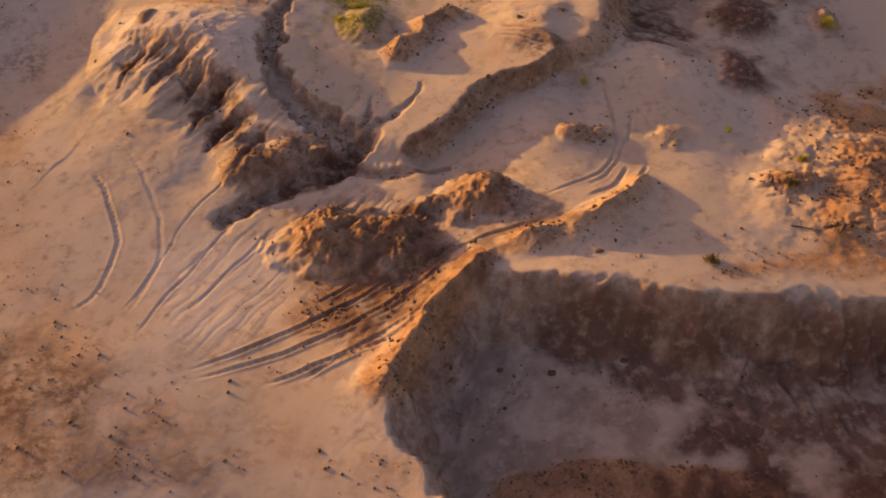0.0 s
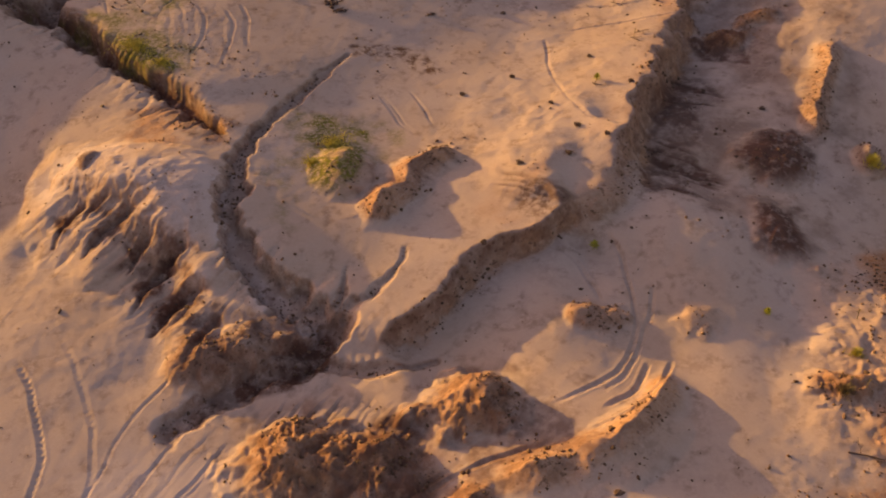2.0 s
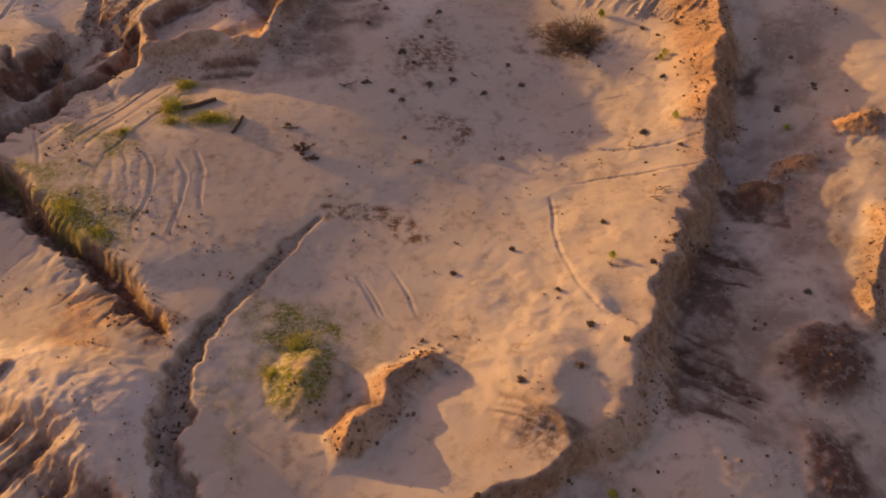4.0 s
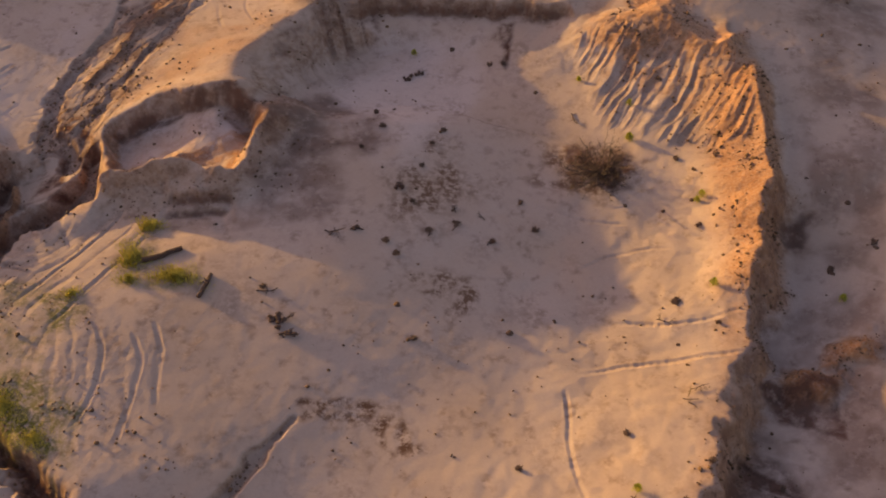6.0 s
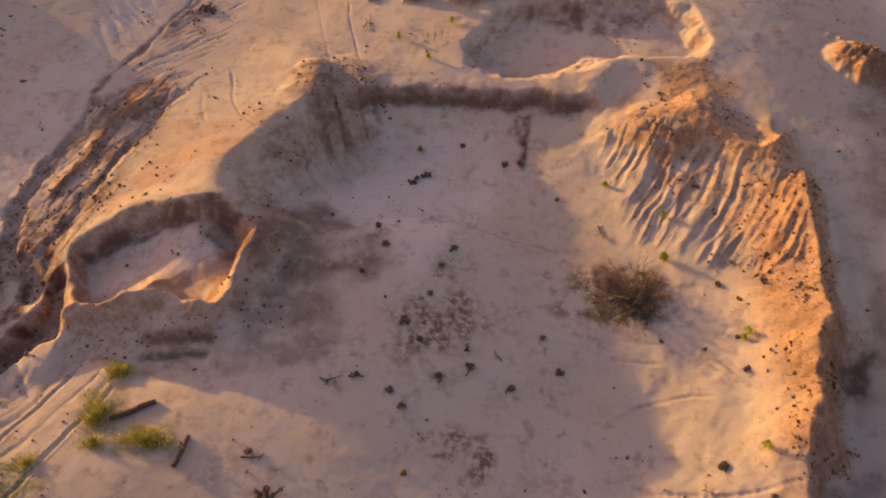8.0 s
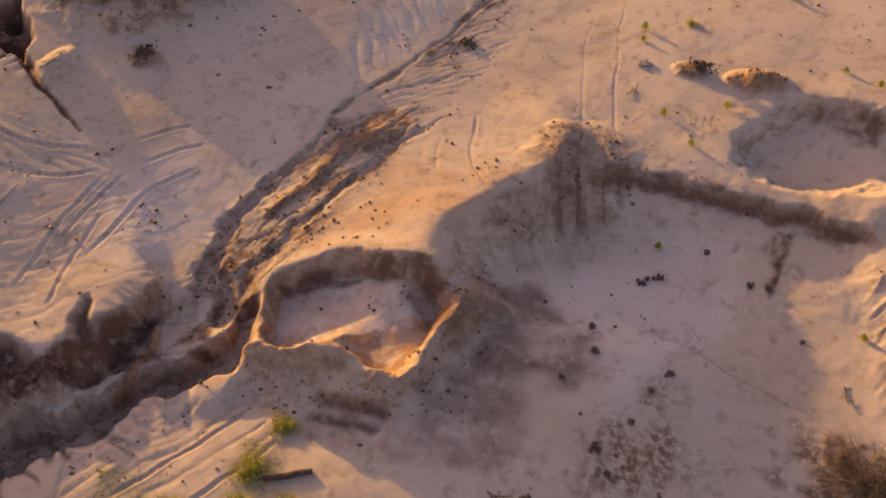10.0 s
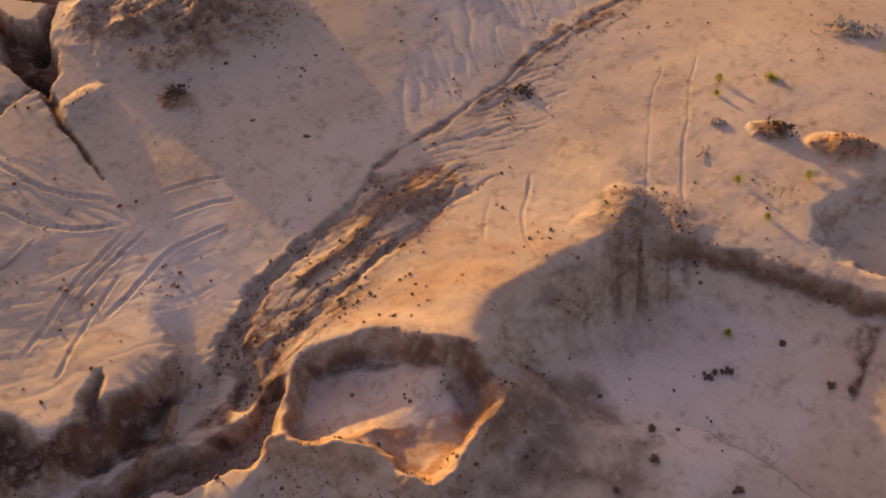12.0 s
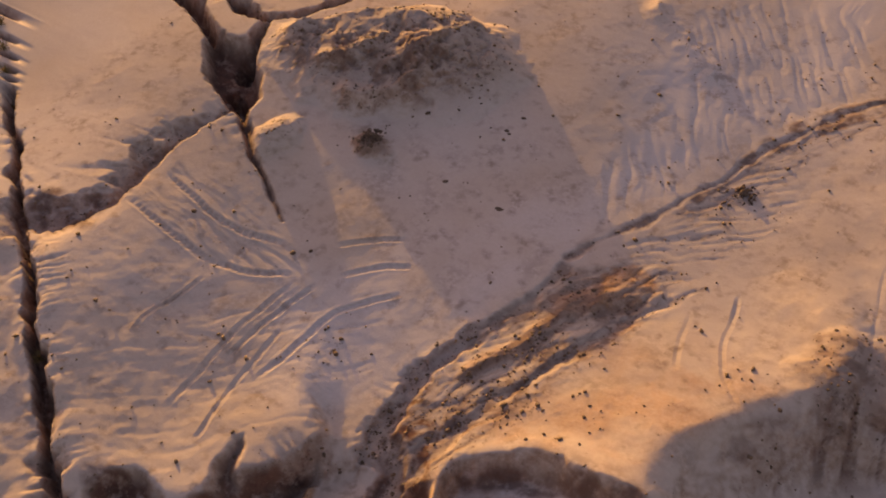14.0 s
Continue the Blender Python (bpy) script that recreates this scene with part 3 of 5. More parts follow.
    land.paint_patch("clay", [(-15.51, 42.31), (-14.41, 43.44), (-13.16, 42.87), (-13.35, 40.99), (-14.72, 40.08)], 0.8, 0.3, 0.4, 0.2)
    land.rills([(-12.60, 44.20), (-14.40, 43.80), (-16.90, 41.60), (-18.20, 37.00), (-18.80, 33.40), (-16.90, 31.00), (-15.00, 31.80), (-13.90, 36.80), (-12.40, 40.50)], 249, 0.5, 0.05, 0.7, 0.65, 0.9, 73, 0.3)
    land.rills([(-14.80, 46.60), (-13.60, 50.60), (-12.20, 54.00), (-9.60, 57.60), (-8.80, 57.00), (-11.00, 53.00), (-12.00, 49.00), (-12.60, 44.60)], 236, 0.45, 0.03, 0.5, 0.4, 0.8, 75)
    land.ridge([(-18.87, 33.45), (-18.74, 34.97), (-18.38, 36.59), (-17.76, 37.90)], 0.5, 0.3, 0.08, 0.5, 0.2)
    land.ridge([(-17.28, 35.03), (-16.54, 36.80), (-15.71, 38.53), (-15.31, 40.24)], 0.5, 0.4, 0.12, 0.9, 0.4)
    land.paint_patch("dark", [(-18.60, 33.43), (-17.85, 34.45), (-16.74, 34.27), (-16.18, 32.48), (-15.15, 30.75), (-16.49, 30.33)], 1.0, 0.4, 0.35, 0.15)
    land.paint_patch("rough", [(-13.03, 44.04), (-14.27, 43.16), (-15.59, 38.34), (-16.88, 33.12), (-16.16, 30.83), (-15.01, 31.81), (-13.74, 36.83), (-12.44, 40.54)], 0.9, 0.8, 0.9, 0.3)
    land.paint_patch("dark", [(-13.46, 43.01), (-14.52, 42.28), (-15.46, 38.14), (-17.15, 33.49), (-16.16, 30.83), (-15.24, 31.50), (-14.74, 36.22), (-13.32, 40.08)], 0.75, 0.8, 0.6, 0.0)
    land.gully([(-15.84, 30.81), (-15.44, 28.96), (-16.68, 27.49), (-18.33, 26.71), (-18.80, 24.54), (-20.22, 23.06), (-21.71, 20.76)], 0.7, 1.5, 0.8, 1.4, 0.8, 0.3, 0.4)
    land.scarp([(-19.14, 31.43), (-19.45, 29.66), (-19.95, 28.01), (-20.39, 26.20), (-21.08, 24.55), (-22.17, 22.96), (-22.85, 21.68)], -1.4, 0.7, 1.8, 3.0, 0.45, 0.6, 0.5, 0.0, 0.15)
    # canyon wall: dark soil, with its shade painted in
    land.paint_patch("dark", [(-19.46, 30.17), (-19.31, 29.35), (-19.68, 28.05), (-18.89, 27.25), (-20.35, 26.12), (-21.16, 24.27), (-22.14, 22.84), (-22.34, 23.39), (-21.45, 24.62), (-21.11, 26.08), (-20.27, 27.76)], 1.0, 0.4, 0.5, 0.35)
    # two narrow side cuts, drawn only as slivers of painted shade
    land.paint_patch("dark", [(-21.64, 29.11), (-20.92, 27.70), (-20.79, 26.16), (-21.04, 25.98), (-21.44, 27.65)], 0.9, 0.25, 0.4, 0.3)
    land.paint_patch("dark", [(-21.68, 26.28), (-21.23, 25.28), (-21.58, 24.47), (-21.82, 24.44), (-21.65, 25.47)], 0.9, 0.25, 0.4, 0.3)
    land.paint_patch("dark", [(-18.69, 32.98), (-18.44, 33.93), (-17.32, 32.38), (-16.88, 30.72), (-16.68, 29.26), (-18.09, 28.33), (-18.07, 28.84), (-17.39, 30.55)], 0.9, 0.3, 0.4, 0.2)
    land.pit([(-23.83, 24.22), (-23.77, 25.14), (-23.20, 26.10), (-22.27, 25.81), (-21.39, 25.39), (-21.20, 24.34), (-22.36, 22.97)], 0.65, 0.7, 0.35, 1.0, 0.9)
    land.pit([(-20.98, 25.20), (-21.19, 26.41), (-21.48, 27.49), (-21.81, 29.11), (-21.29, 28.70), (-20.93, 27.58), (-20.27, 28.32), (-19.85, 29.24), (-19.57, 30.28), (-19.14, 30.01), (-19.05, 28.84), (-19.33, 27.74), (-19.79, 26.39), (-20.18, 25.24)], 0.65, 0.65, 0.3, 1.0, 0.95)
    land.ridge([(-19.10, 29.55), (-18.67, 28.16), (-18.87, 26.84), (-19.12, 25.39)], 0.3, 0.3, 0.4, 0.9, 0.9, 0.1)
    # the shaded hill and clefts to the north-west, their shade partly painted dark
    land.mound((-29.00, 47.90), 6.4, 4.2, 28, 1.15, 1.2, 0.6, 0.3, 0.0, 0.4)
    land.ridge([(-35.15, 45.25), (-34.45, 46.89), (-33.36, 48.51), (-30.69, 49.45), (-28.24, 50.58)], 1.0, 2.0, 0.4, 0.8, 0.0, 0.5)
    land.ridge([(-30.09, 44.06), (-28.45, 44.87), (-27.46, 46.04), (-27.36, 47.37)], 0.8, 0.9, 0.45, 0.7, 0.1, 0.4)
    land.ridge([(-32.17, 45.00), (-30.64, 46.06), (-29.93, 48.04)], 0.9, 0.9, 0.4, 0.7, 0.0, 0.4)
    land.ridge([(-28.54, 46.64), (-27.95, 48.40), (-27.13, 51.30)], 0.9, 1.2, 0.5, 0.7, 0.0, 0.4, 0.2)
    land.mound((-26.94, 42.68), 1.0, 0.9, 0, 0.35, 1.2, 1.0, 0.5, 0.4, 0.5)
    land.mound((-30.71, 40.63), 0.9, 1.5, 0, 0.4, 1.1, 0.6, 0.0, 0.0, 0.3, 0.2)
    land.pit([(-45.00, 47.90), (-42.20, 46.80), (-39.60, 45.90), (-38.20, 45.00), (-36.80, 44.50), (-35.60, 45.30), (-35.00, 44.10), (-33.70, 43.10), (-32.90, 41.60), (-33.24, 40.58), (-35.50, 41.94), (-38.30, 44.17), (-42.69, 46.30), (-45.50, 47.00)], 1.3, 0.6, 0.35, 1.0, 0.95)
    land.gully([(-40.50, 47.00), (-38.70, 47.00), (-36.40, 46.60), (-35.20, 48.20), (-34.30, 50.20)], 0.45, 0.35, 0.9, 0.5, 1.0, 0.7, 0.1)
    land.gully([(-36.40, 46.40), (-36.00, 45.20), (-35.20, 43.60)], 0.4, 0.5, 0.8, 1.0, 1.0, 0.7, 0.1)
    # shadow of the north-west ledge on the flat, painted as a dark patch
    land.paint_patch("dark", [(-36.60, 32.00), (-35.50, 33.40), (-34.90, 33.00), (-33.90, 34.20), (-33.60, 36.20), (-33.00, 34.60), (-32.50, 32.20), (-33.60, 30.90), (-35.30, 31.30)], 0.8, 0.5, 0.7, 0.2)
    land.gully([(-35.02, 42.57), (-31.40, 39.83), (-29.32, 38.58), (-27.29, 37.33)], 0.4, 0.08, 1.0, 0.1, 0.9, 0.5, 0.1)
    # its dark bed continues the ledge's painted shadow
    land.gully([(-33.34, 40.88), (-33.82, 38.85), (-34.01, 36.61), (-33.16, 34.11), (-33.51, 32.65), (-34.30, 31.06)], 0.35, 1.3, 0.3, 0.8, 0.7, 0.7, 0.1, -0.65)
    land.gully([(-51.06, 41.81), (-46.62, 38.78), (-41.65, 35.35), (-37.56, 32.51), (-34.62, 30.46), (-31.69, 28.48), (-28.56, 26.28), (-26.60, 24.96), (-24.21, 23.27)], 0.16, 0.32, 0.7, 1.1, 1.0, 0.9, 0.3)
    land.scarp([(-24.24, 23.24), (-26.60, 24.96), (-28.50, 26.29), (-31.62, 28.50), (-34.58, 30.51)], -0.7, 0.8, 1.5, 3.0, 0.5, 0.5, 0.0, 0.0, 0.08)
    land.ridge([(-22.01, 58.42), (-19.75, 56.68), (-17.52, 55.46), (-16.31, 54.81)], 0.7, 1.0, 0.25, 0.3)
    # dark runnels on the low side of the terrace
    land.rills([(9.20, 10.60), (11.00, 11.20), (13.20, 7.20), (11.60, 4.80), (8.90, 5.80)], 325, 0.5, 0.1, 0.8, 0.9, 0.4, 63)
    land.rills([(11.40, 16.40), (13.20, 17.00), (14.60, 13.60), (12.60, 11.60), (10.20, 12.40)], 325, 0.5, 0.1, 0.8, 0.9, 0.4, 65)
    land.Z -= land.cut
    # wheel ruts
    land.wheel([(-16.97, -1.76), (-15.37, -4.28), (-14.72, -6.09), (-14.63, -7.83), (-14.87, -9.49), (-15.65, -10.82)], 0.26, 0.06, 0.9)
    land.wheel([(-15.51, -0.64), (-13.73, -3.40), (-12.83, -5.77), (-12.65, -7.79), (-12.96, -9.74), (-13.49, -11.06)], 0.26, 0.04, 0.6)
    land.wheel([(-9.68, -2.17), (-11.35, -4.36), (-12.26, -6.28), (-13.06, -9.42), (-13.63, -10.91)], 0.16, 0.05, 0.3)
    land.wheel([(-8.83, -3.67), (-10.10, -6.23), (-11.21, -8.24), (-12.19, -10.36), (-12.89, -12.25)], 0.16, 0.05, 0.3)
    land.wheel([(-7.94, -5.93), (-9.16, -7.76), (-10.62, -10.33)], 0.15, 0.05, 0.1)
    land.wheel([(0.54, -7.67), (-1.10, -8.65), (-2.48, -9.49), (-3.82, -10.37), (-5.56, -11.31), (-8.08, -12.60), (-10.46, -13.82)], 0.22, 0.11, 0.5, 0.9)
    land.wheel([(0.06, -8.58), (-1.55, -10.15), (-2.88, -11.04), (-4.62, -12.03), (-7.35, -13.20), (-10.17, -14.27)], 0.22, 0.11, 0.7, 0.9)
    land.wheel([(-0.42, -10.31), (-1.53, -11.59), (-2.62, -12.22), (-4.54, -13.31), (-7.41, -14.53)], 0.22, 0.11, 0.9, 0.9)
    land.wheel([(-1.41, -11.87), (-2.61, -12.63), (-4.11, -13.22), (-5.96, -14.32)], 0.22, 0.09, 0.9, 0.9)
    land.wheel([(-0.64, -6.65), (-2.49, -8.69), (-4.10, -9.40), (-5.85, -10.58)], 0.22, 0.1, 0.2, 0.9)
    land.wheel([(4.15, 3.12), (5.36, 2.31), (6.06, 0.84), (6.39, -0.29)], 0.2, 0.08, 0.2)
    land.wheel([(6.69, 3.90), (7.39, 2.04), (7.59, -0.05), (7.48, -1.66), (6.69, -3.45), (5.34, -4.71), (3.54, -5.57)], 0.2, 0.08, 0.4)
    land.wheel([(8.54, 0.90), (7.99, -1.34), (7.02, -3.45), (5.74, -4.89)], 0.2, 0.06, 0.4)
    land.wheel([(8.64, -3.02), (7.38, -5.23), (6.16, -6.36), (4.90, -6.72)], 0.22, 0.1, 0.3)
    land.wheel([(7.72, -3.18), (6.83, -4.80), (5.65, -5.73)], 0.22, 0.08, 0.3)
    land.wheel([(3.93, -7.13), (2.17, -7.36), (0.49, -8.09), (-1.14, -9.17)], 0.22, 0.12, 0.2)
    land.wheel([(1.79, -6.26), (0.74, -6.46), (-0.10, -6.68)], 0.22, 0.1, 0.2)
    land.wheel([(5.48, 18.52), (5.39, 15.85), (5.58, 13.62), (6.26, 11.53), (6.90, 10.10), (8.13, 9.68)], 0.2, 0.07, 0.5)
    land.wheel([(-2.93, 13.56), (-1.98, 11.60), (-1.22, 10.42)], 0.18, 0.05, 0.2)
    land.wheel([(7.16, 21.90), (10.22, 21.59), (13.82, 22.20), (15.14, 21.86), (16.30, 19.52), (17.68, 17.39)], 0.22, 0.07, 0.5)
    land.wheel([(5.70, 19.03), (8.40, 19.63), (10.65, 19.72), (13.62, 20.14), (15.10, 19.43), (16.56, 17.61)], 0.22, 0.07, 0.5)
    land.wheel([(-3.09, 13.56), (-2.19, 11.53), (-1.15, 10.16)], 0.18, 0.05, 0.2)
    land.wheel([(-1.50, 13.82), (-0.76, 12.01), (-0.30, 10.92)], 0.18, 0.05, 0.2)
    land.wheel([(-12.99, 20.60), (-12.20, 18.75), (-12.13, 16.96), (-12.74, 15.32)], 0.2, 0.09, 0.2)
    land.wheel([(-11.56, 20.32), (-10.70, 18.52), (-10.65, 16.59), (-11.02, 14.76)], 0.2, 0.07, 0.2)
    land.wheel([(-10.77, 20.78), (-9.98, 18.56), (-9.80, 16.47)], 0.2, 0.05, 0.2)
    land.wheel([(-13.27, 27.47), (-14.80, 24.32), (-16.32, 21.32)], 0.2, 0.09, 0.2)
    land.wheel([(-12.02, 25.94), (-13.38, 22.89), (-14.74, 20.06)], 0.2, 0.09, 0.2)
    land.wheel([(-19.64, 25.56), (-18.13, 21.25), (-17.27, 19.27)], 0.2, 0.07, 0.2)
    land.wheel([(-7.30, 54.02), (-6.87, 49.94), (-6.04, 46.06), (-4.98, 41.71), (-4.05, 40.21)], 0.16, 0.025, 0.3)
    land.wheel([(-5.84, 54.76), (-5.48, 51.06), (-4.66, 46.40), (-3.38, 42.07), (-2.08, 38.83)], 0.16, 0.035, 0.3)
    land.wheel([(-10.63, 44.35), (-10.16, 41.72), (-9.14, 39.60), (-8.15, 38.68)], 0.2, 0.06, 0.3)
    land.wheel([(-11.72, 42.28), (-11.31, 40.53), (-10.75, 39.33)], 0.2, 0.04, 0.3)
    land.wheel([(-8.59, 36.22), (-6.92, 36.11), (-5.71, 35.08), (-4.62, 33.58), (-3.93, 31.54)], 0.2, 0.05, 0.2)
    land.wheel([(-7.57, 37.44), (-5.37, 36.23), (-4.00, 35.14)], 0.2, 0.05, 0.2)
    land.wheel([(-32.71, 36.47), (-30.57, 35.92), (-28.65, 35.83), (-26.36, 36.61)], 0.3, 0.09, 0.9)
    land.wheel([(-33.02, 34.43), (-30.54, 34.04), (-28.14, 34.04), (-26.44, 34.72), (-25.11, 35.66)], 0.3, 0.09, 0.9)
    land.wheel([(-24.78, 37.69), (-23.65, 38.60), (-22.62, 39.48)], 0.25, 0.08, 0.3)
    land.wheel([(-23.72, 36.56), (-22.81, 37.53), (-21.58, 38.46)], 0.25, 0.08, 0.3)
    land.wheel([(-21.04, 37.19), (-22.24, 36.10), (-22.89, 34.86), (-22.94, 33.33), (-23.14, 30.87)], 0.25, 0.1, 0.3)
    land.wheel([(-24.18, 35.74), (-24.59, 33.62), (-24.54, 30.96)], 0.2, 0.1, 0.2)
    land.wheel([(-24.87, 35.38), (-25.22, 33.08), (-24.92, 30.46), (-24.45, 27.93)], 0.2, 0.07, 0.2)
    land.wheel([(-23.92, 33.49), (-23.69, 30.87), (-22.79, 27.60)], 0.2, 0.07, 0.2)
    land.wheel([(-27.71, 33.45), (-27.79, 32.21), (-27.89, 30.65), (-27.64, 29.52)], 0.15, 0.06, 0.0, 1.5)
    land.wheel([(4.24, 28.76), (5.72, 28.08), (7.37, 27.78), (8.95, 27.59)], 0.2, 0.05, 0.3)
    land.wheel([(6.37, 24.77), (7.79, 25.69), (9.38, 26.06), (10.62, 25.86)], 0.2, 0.05, 0.3)
    land.rills([(-16.20, 21.60), (-12.80, 21.60), (-9.60, 20.40), (-9.00, 16.20), (-11.00, 13.60), (-13.60, 14.60), (-16.40, 17.40)], 278, 0.55, 0.024, 1.2, 0.1, 0.35, 201)
    land.rills([(-20.00, 26.00), (-13.00, 27.20), (-11.40, 25.60), (-14.80, 20.40), (-18.00, 19.60)], 242, 0.6, 0.04, 0.8, 0.1, 0.3, 203)
    land.rills([(-33.00, 37.40), (-28.60, 37.40), (-25.40, 36.80), (-24.60, 35.40), (-28.00, 33.60), (-33.00, 34.00)], 352, 0.4, 0.045, 0.6, 0.0, 0.1, 205)
    # faint streaks left by running water
    land.rills([(-20.09, 58.26), (-13.68, 67.26), (-10.08, 57.47), (-13.53, 51.22), (-14.91, 46.74), (-17.01, 42.29), (-18.70, 45.51), (-17.98, 53.11)], 306, 0.45, 0.035, 1.0, 0.0, 0.1, 151)
    land.rills([(-16.73, 41.83), (-14.72, 46.87), (-13.20, 51.06), (-9.38, 51.81), (-11.38, 45.50), (-12.44, 40.54), (-14.46, 37.28), (-15.31, 35.68), (-16.70, 32.21), (-17.97, 32.60), (-18.19, 36.33)], 225, 0.4, 0.028, 0.8, 0.0, 0.3, 161)
    land.rills([(-30.23, 31.23), (-27.58, 33.17), (-24.01, 35.54), (-20.83, 36.38), (-18.83, 33.08), (-19.72, 29.89), (-21.23, 28.33), (-22.43, 25.58), (-25.05, 24.65), (-29.17, 27.73)], 232, 0.5, 0.016, 1.0, 0.0, 0.05, 171)
    land.rills([(-7.47, -5.76), (-9.63, -4.47), (-12.10, -7.13), (-12.63, -10.39), (-10.25, -13.80), (-5.55, -11.46), (-6.67, -9.04)], 235, 0.45, 0.02, 1.0, 0.0, 0.0, 181)
    land.rills([(-8.09, -4.14), (-6.98, -5.60), (-6.42, -8.76), (-3.93, -9.67), (-0.74, -7.94), (0.11, -6.10), (-0.74, -4.70), (-3.40, -3.99)], 235, 0.5, 0.1, 0.8, 0.3, 0.3, 187)
    land.rills([(-8.37, 37.77), (-6.74, 39.85), (-5.01, 41.89), (-2.42, 42.15), (-2.62, 39.89), (-4.21, 36.67), (-6.45, 35.44), (-7.91, 35.58)], 300, 0.5, 0.05, 0.8, 0.2, 0.3, 191)
    # soils, with some shade painted in among the dark patches
    land.paint_patch("litter", [(-41, -21), (22, -21), (22, 61), (-41, 61)], 0.35, 1.0, 1.1, -0.42)
    land.paint_patch("litter", [(-41, -21), (22, -21), (22, 61), (-41, 61)], 0.6, 1.0, 0.45, -0.45)
    land.paint_patch("moss", [(-7.02, 11.74), (-5.20, 11.58), (-3.35, 10.40), (-3.82, 6.40), (-4.83, 5.86), (-6.03, 6.40), (-6.64, 9.02)], 1.0, 0.5, 0.8, 0.35)
    land.paint_patch("moss", [(-17.93, 18.24), (-16.02, 17.74), (-14.24, 16.75), (-12.67, 14.61), (-13.27, 14.13), (-14.74, 15.01), (-16.84, 16.92)], 1.0, 0.5, 0.9, 0.4)
    land.paint_patch("moss", [(-18.75, 19.60), (-17.07, 19.80), (-14.52, 18.60), (-12.30, 16.20), (-12.00, 13.80), (-13.40, 14.20), (-15.52, 15.90)], 0.85, 0.8, 0.7, 0.25)
    land.paint_patch("rough", [(-21.00, 23.60), (-20.00, 24.60), (-15.80, 26.60), (-12.80, 22.35), (-10.70, 17.89), (-7.90, 12.96), (-9.00, 11.80), (-10.88, 12.20), (-13.34, 14.63), (-17.29, 18.59)], 0.45, 1.2, 0.9, 0.0)
    land.paint_patch("moss", [(-8.71, 10.77), (-6.36, 12.22), (-0.74, 11.00), (-2.34, 8.49), (-4.77, 4.78), (-7.11, 3.18), (-8.47, 6.17)], 0.5, 1.0, 0.7, -0.1)
    land.paint_patch("moss", [(-14.92, 22.74), (-13.66, 22.17), (-13.37, 20.74), (-14.46, 20.65)], 0.6, 0.4, 0.5, 0.3)
    land.paint_patch("moss", [(-15.71, 21.94), (-14.23, 22.15), (-13.70, 20.27), (-14.79, 19.66)], 0.8, 0.4, 0.5, 0.3)
    land.paint_patch("litter", [(-4.96, 17.47), (-2.96, 17.63), (-0.80, 17.41), (0.26, 15.46), (-1.04, 15.08), (-2.12, 16.32), (-4.50, 16.43)], 1.0, 0.4, 0.5, 0.25)
    land.paint_patch("litter", [(-1.51, 30.28), (0.91, 33.30), (2.51, 29.22), (1.41, 26.35), (-1.22, 24.54), (-2.28, 26.42)], 0.9, 1.5, 0.9, 0.0)
    land.paint_patch("litter", [(5.05, 31.95), (7.66, 33.00), (9.71, 31.33), (9.63, 29.40), (7.21, 29.24), (4.43, 29.98)], 0.9, 0.8, 0.9, 0.1)
    land.paint_patch("clay", [(17.30, 3.29), (23.15, 5.36), (18.49, -10.97), (14.10, -10.85), (8.63, -11.14), (10.96, -10.11), (14.73, -8.66), (15.08, -5.36), (17.17, -2.73)], 1.0, 1.2, 1.3, 0.4)
    land.paint_patch("clay", [(4.58, 5.94), (9.19, 11.24), (12.58, 18.07), (14.49, 25.94), (12.68, 25.74), (11.06, 17.86), (7.29, 10.31), (2.86, 6.27), (1.48, 4.20), (2.73, 3.47)], 0.45, 1.0, 1.5, 0.05)
    land.paint_patch("clay", [(13.31, 28.55), (14.87, 31.00), (14.84, 27.37), (14.19, 23.97), (13.21, 23.71), (12.88, 25.97)], 0.9, 0.6, 1.0, 0.2)
    land.paint_patch("dark", [(5.49, 32.30), (7.44, 32.98), (9.52, 31.57), (9.24, 29.40), (7.21, 29.48), (5.72, 30.48)], 0.8, 0.8, 0.6, 0.1)
    land.paint_patch("pale", [(-19.53, 7.81), (-16.58, 9.98), (-10.75, 8.14), (-9.15, 3.50), (-9.76, 0.66), (-12.61, 4.08), (-15.20, 7.06), (-17.34, 5.21)], 0.9, 0.8, 2.0, 0.4)
    land.paint_patch("pale", [(-8.29, 9.41), (-9.33, 6.57), (-9.03, 4.21), (-7.02, 1.16), (-4.49, -1.18), (-5.36, -2.05), (-7.26, -0.46), (-9.49, 2.94), (-9.74, 6.51)], 0.8, 0.4, 1.5, 0.3)
    land.paint_patch("rough", [(17.30, 3.29), (23.15, 5.36), (18.49, -10.97), (14.10, -10.85), (8.63, -11.14), (10.07, -9.00), (12.18, -4.70), (13.91, -2.62)], 0.4, 1.5, 0.6, 0.0)
    # near left corner: brown soil, and edge vignetting put into the colour
    land.paint_patch("litter", [(-19.18, -11.68), (-16.49, -11.76), (-13.35, -13.98), (-12.95, -16.58), (-13.71, -19.80), (-16.36, -20.27)], 0.8, 1.2, 1.0, 0.0)
    land.paint_patch("litter", [(-27.14, 11.22), (-22.75, 10.61), (-20.37, 6.90), (-21.69, 4.16), (-25.07, 4.11)], 0.6, 1.2, 1.0, -0.05)
    land.paint_patch("dark", [(-2.53, 42.79), (0.28, 43.07), (3.19, 42.15), (5.94, 41.37), (4.82, 41.01), (1.43, 42.28), (-1.67, 42.33)], 0.75, 0.5, 0.6, 0.1)
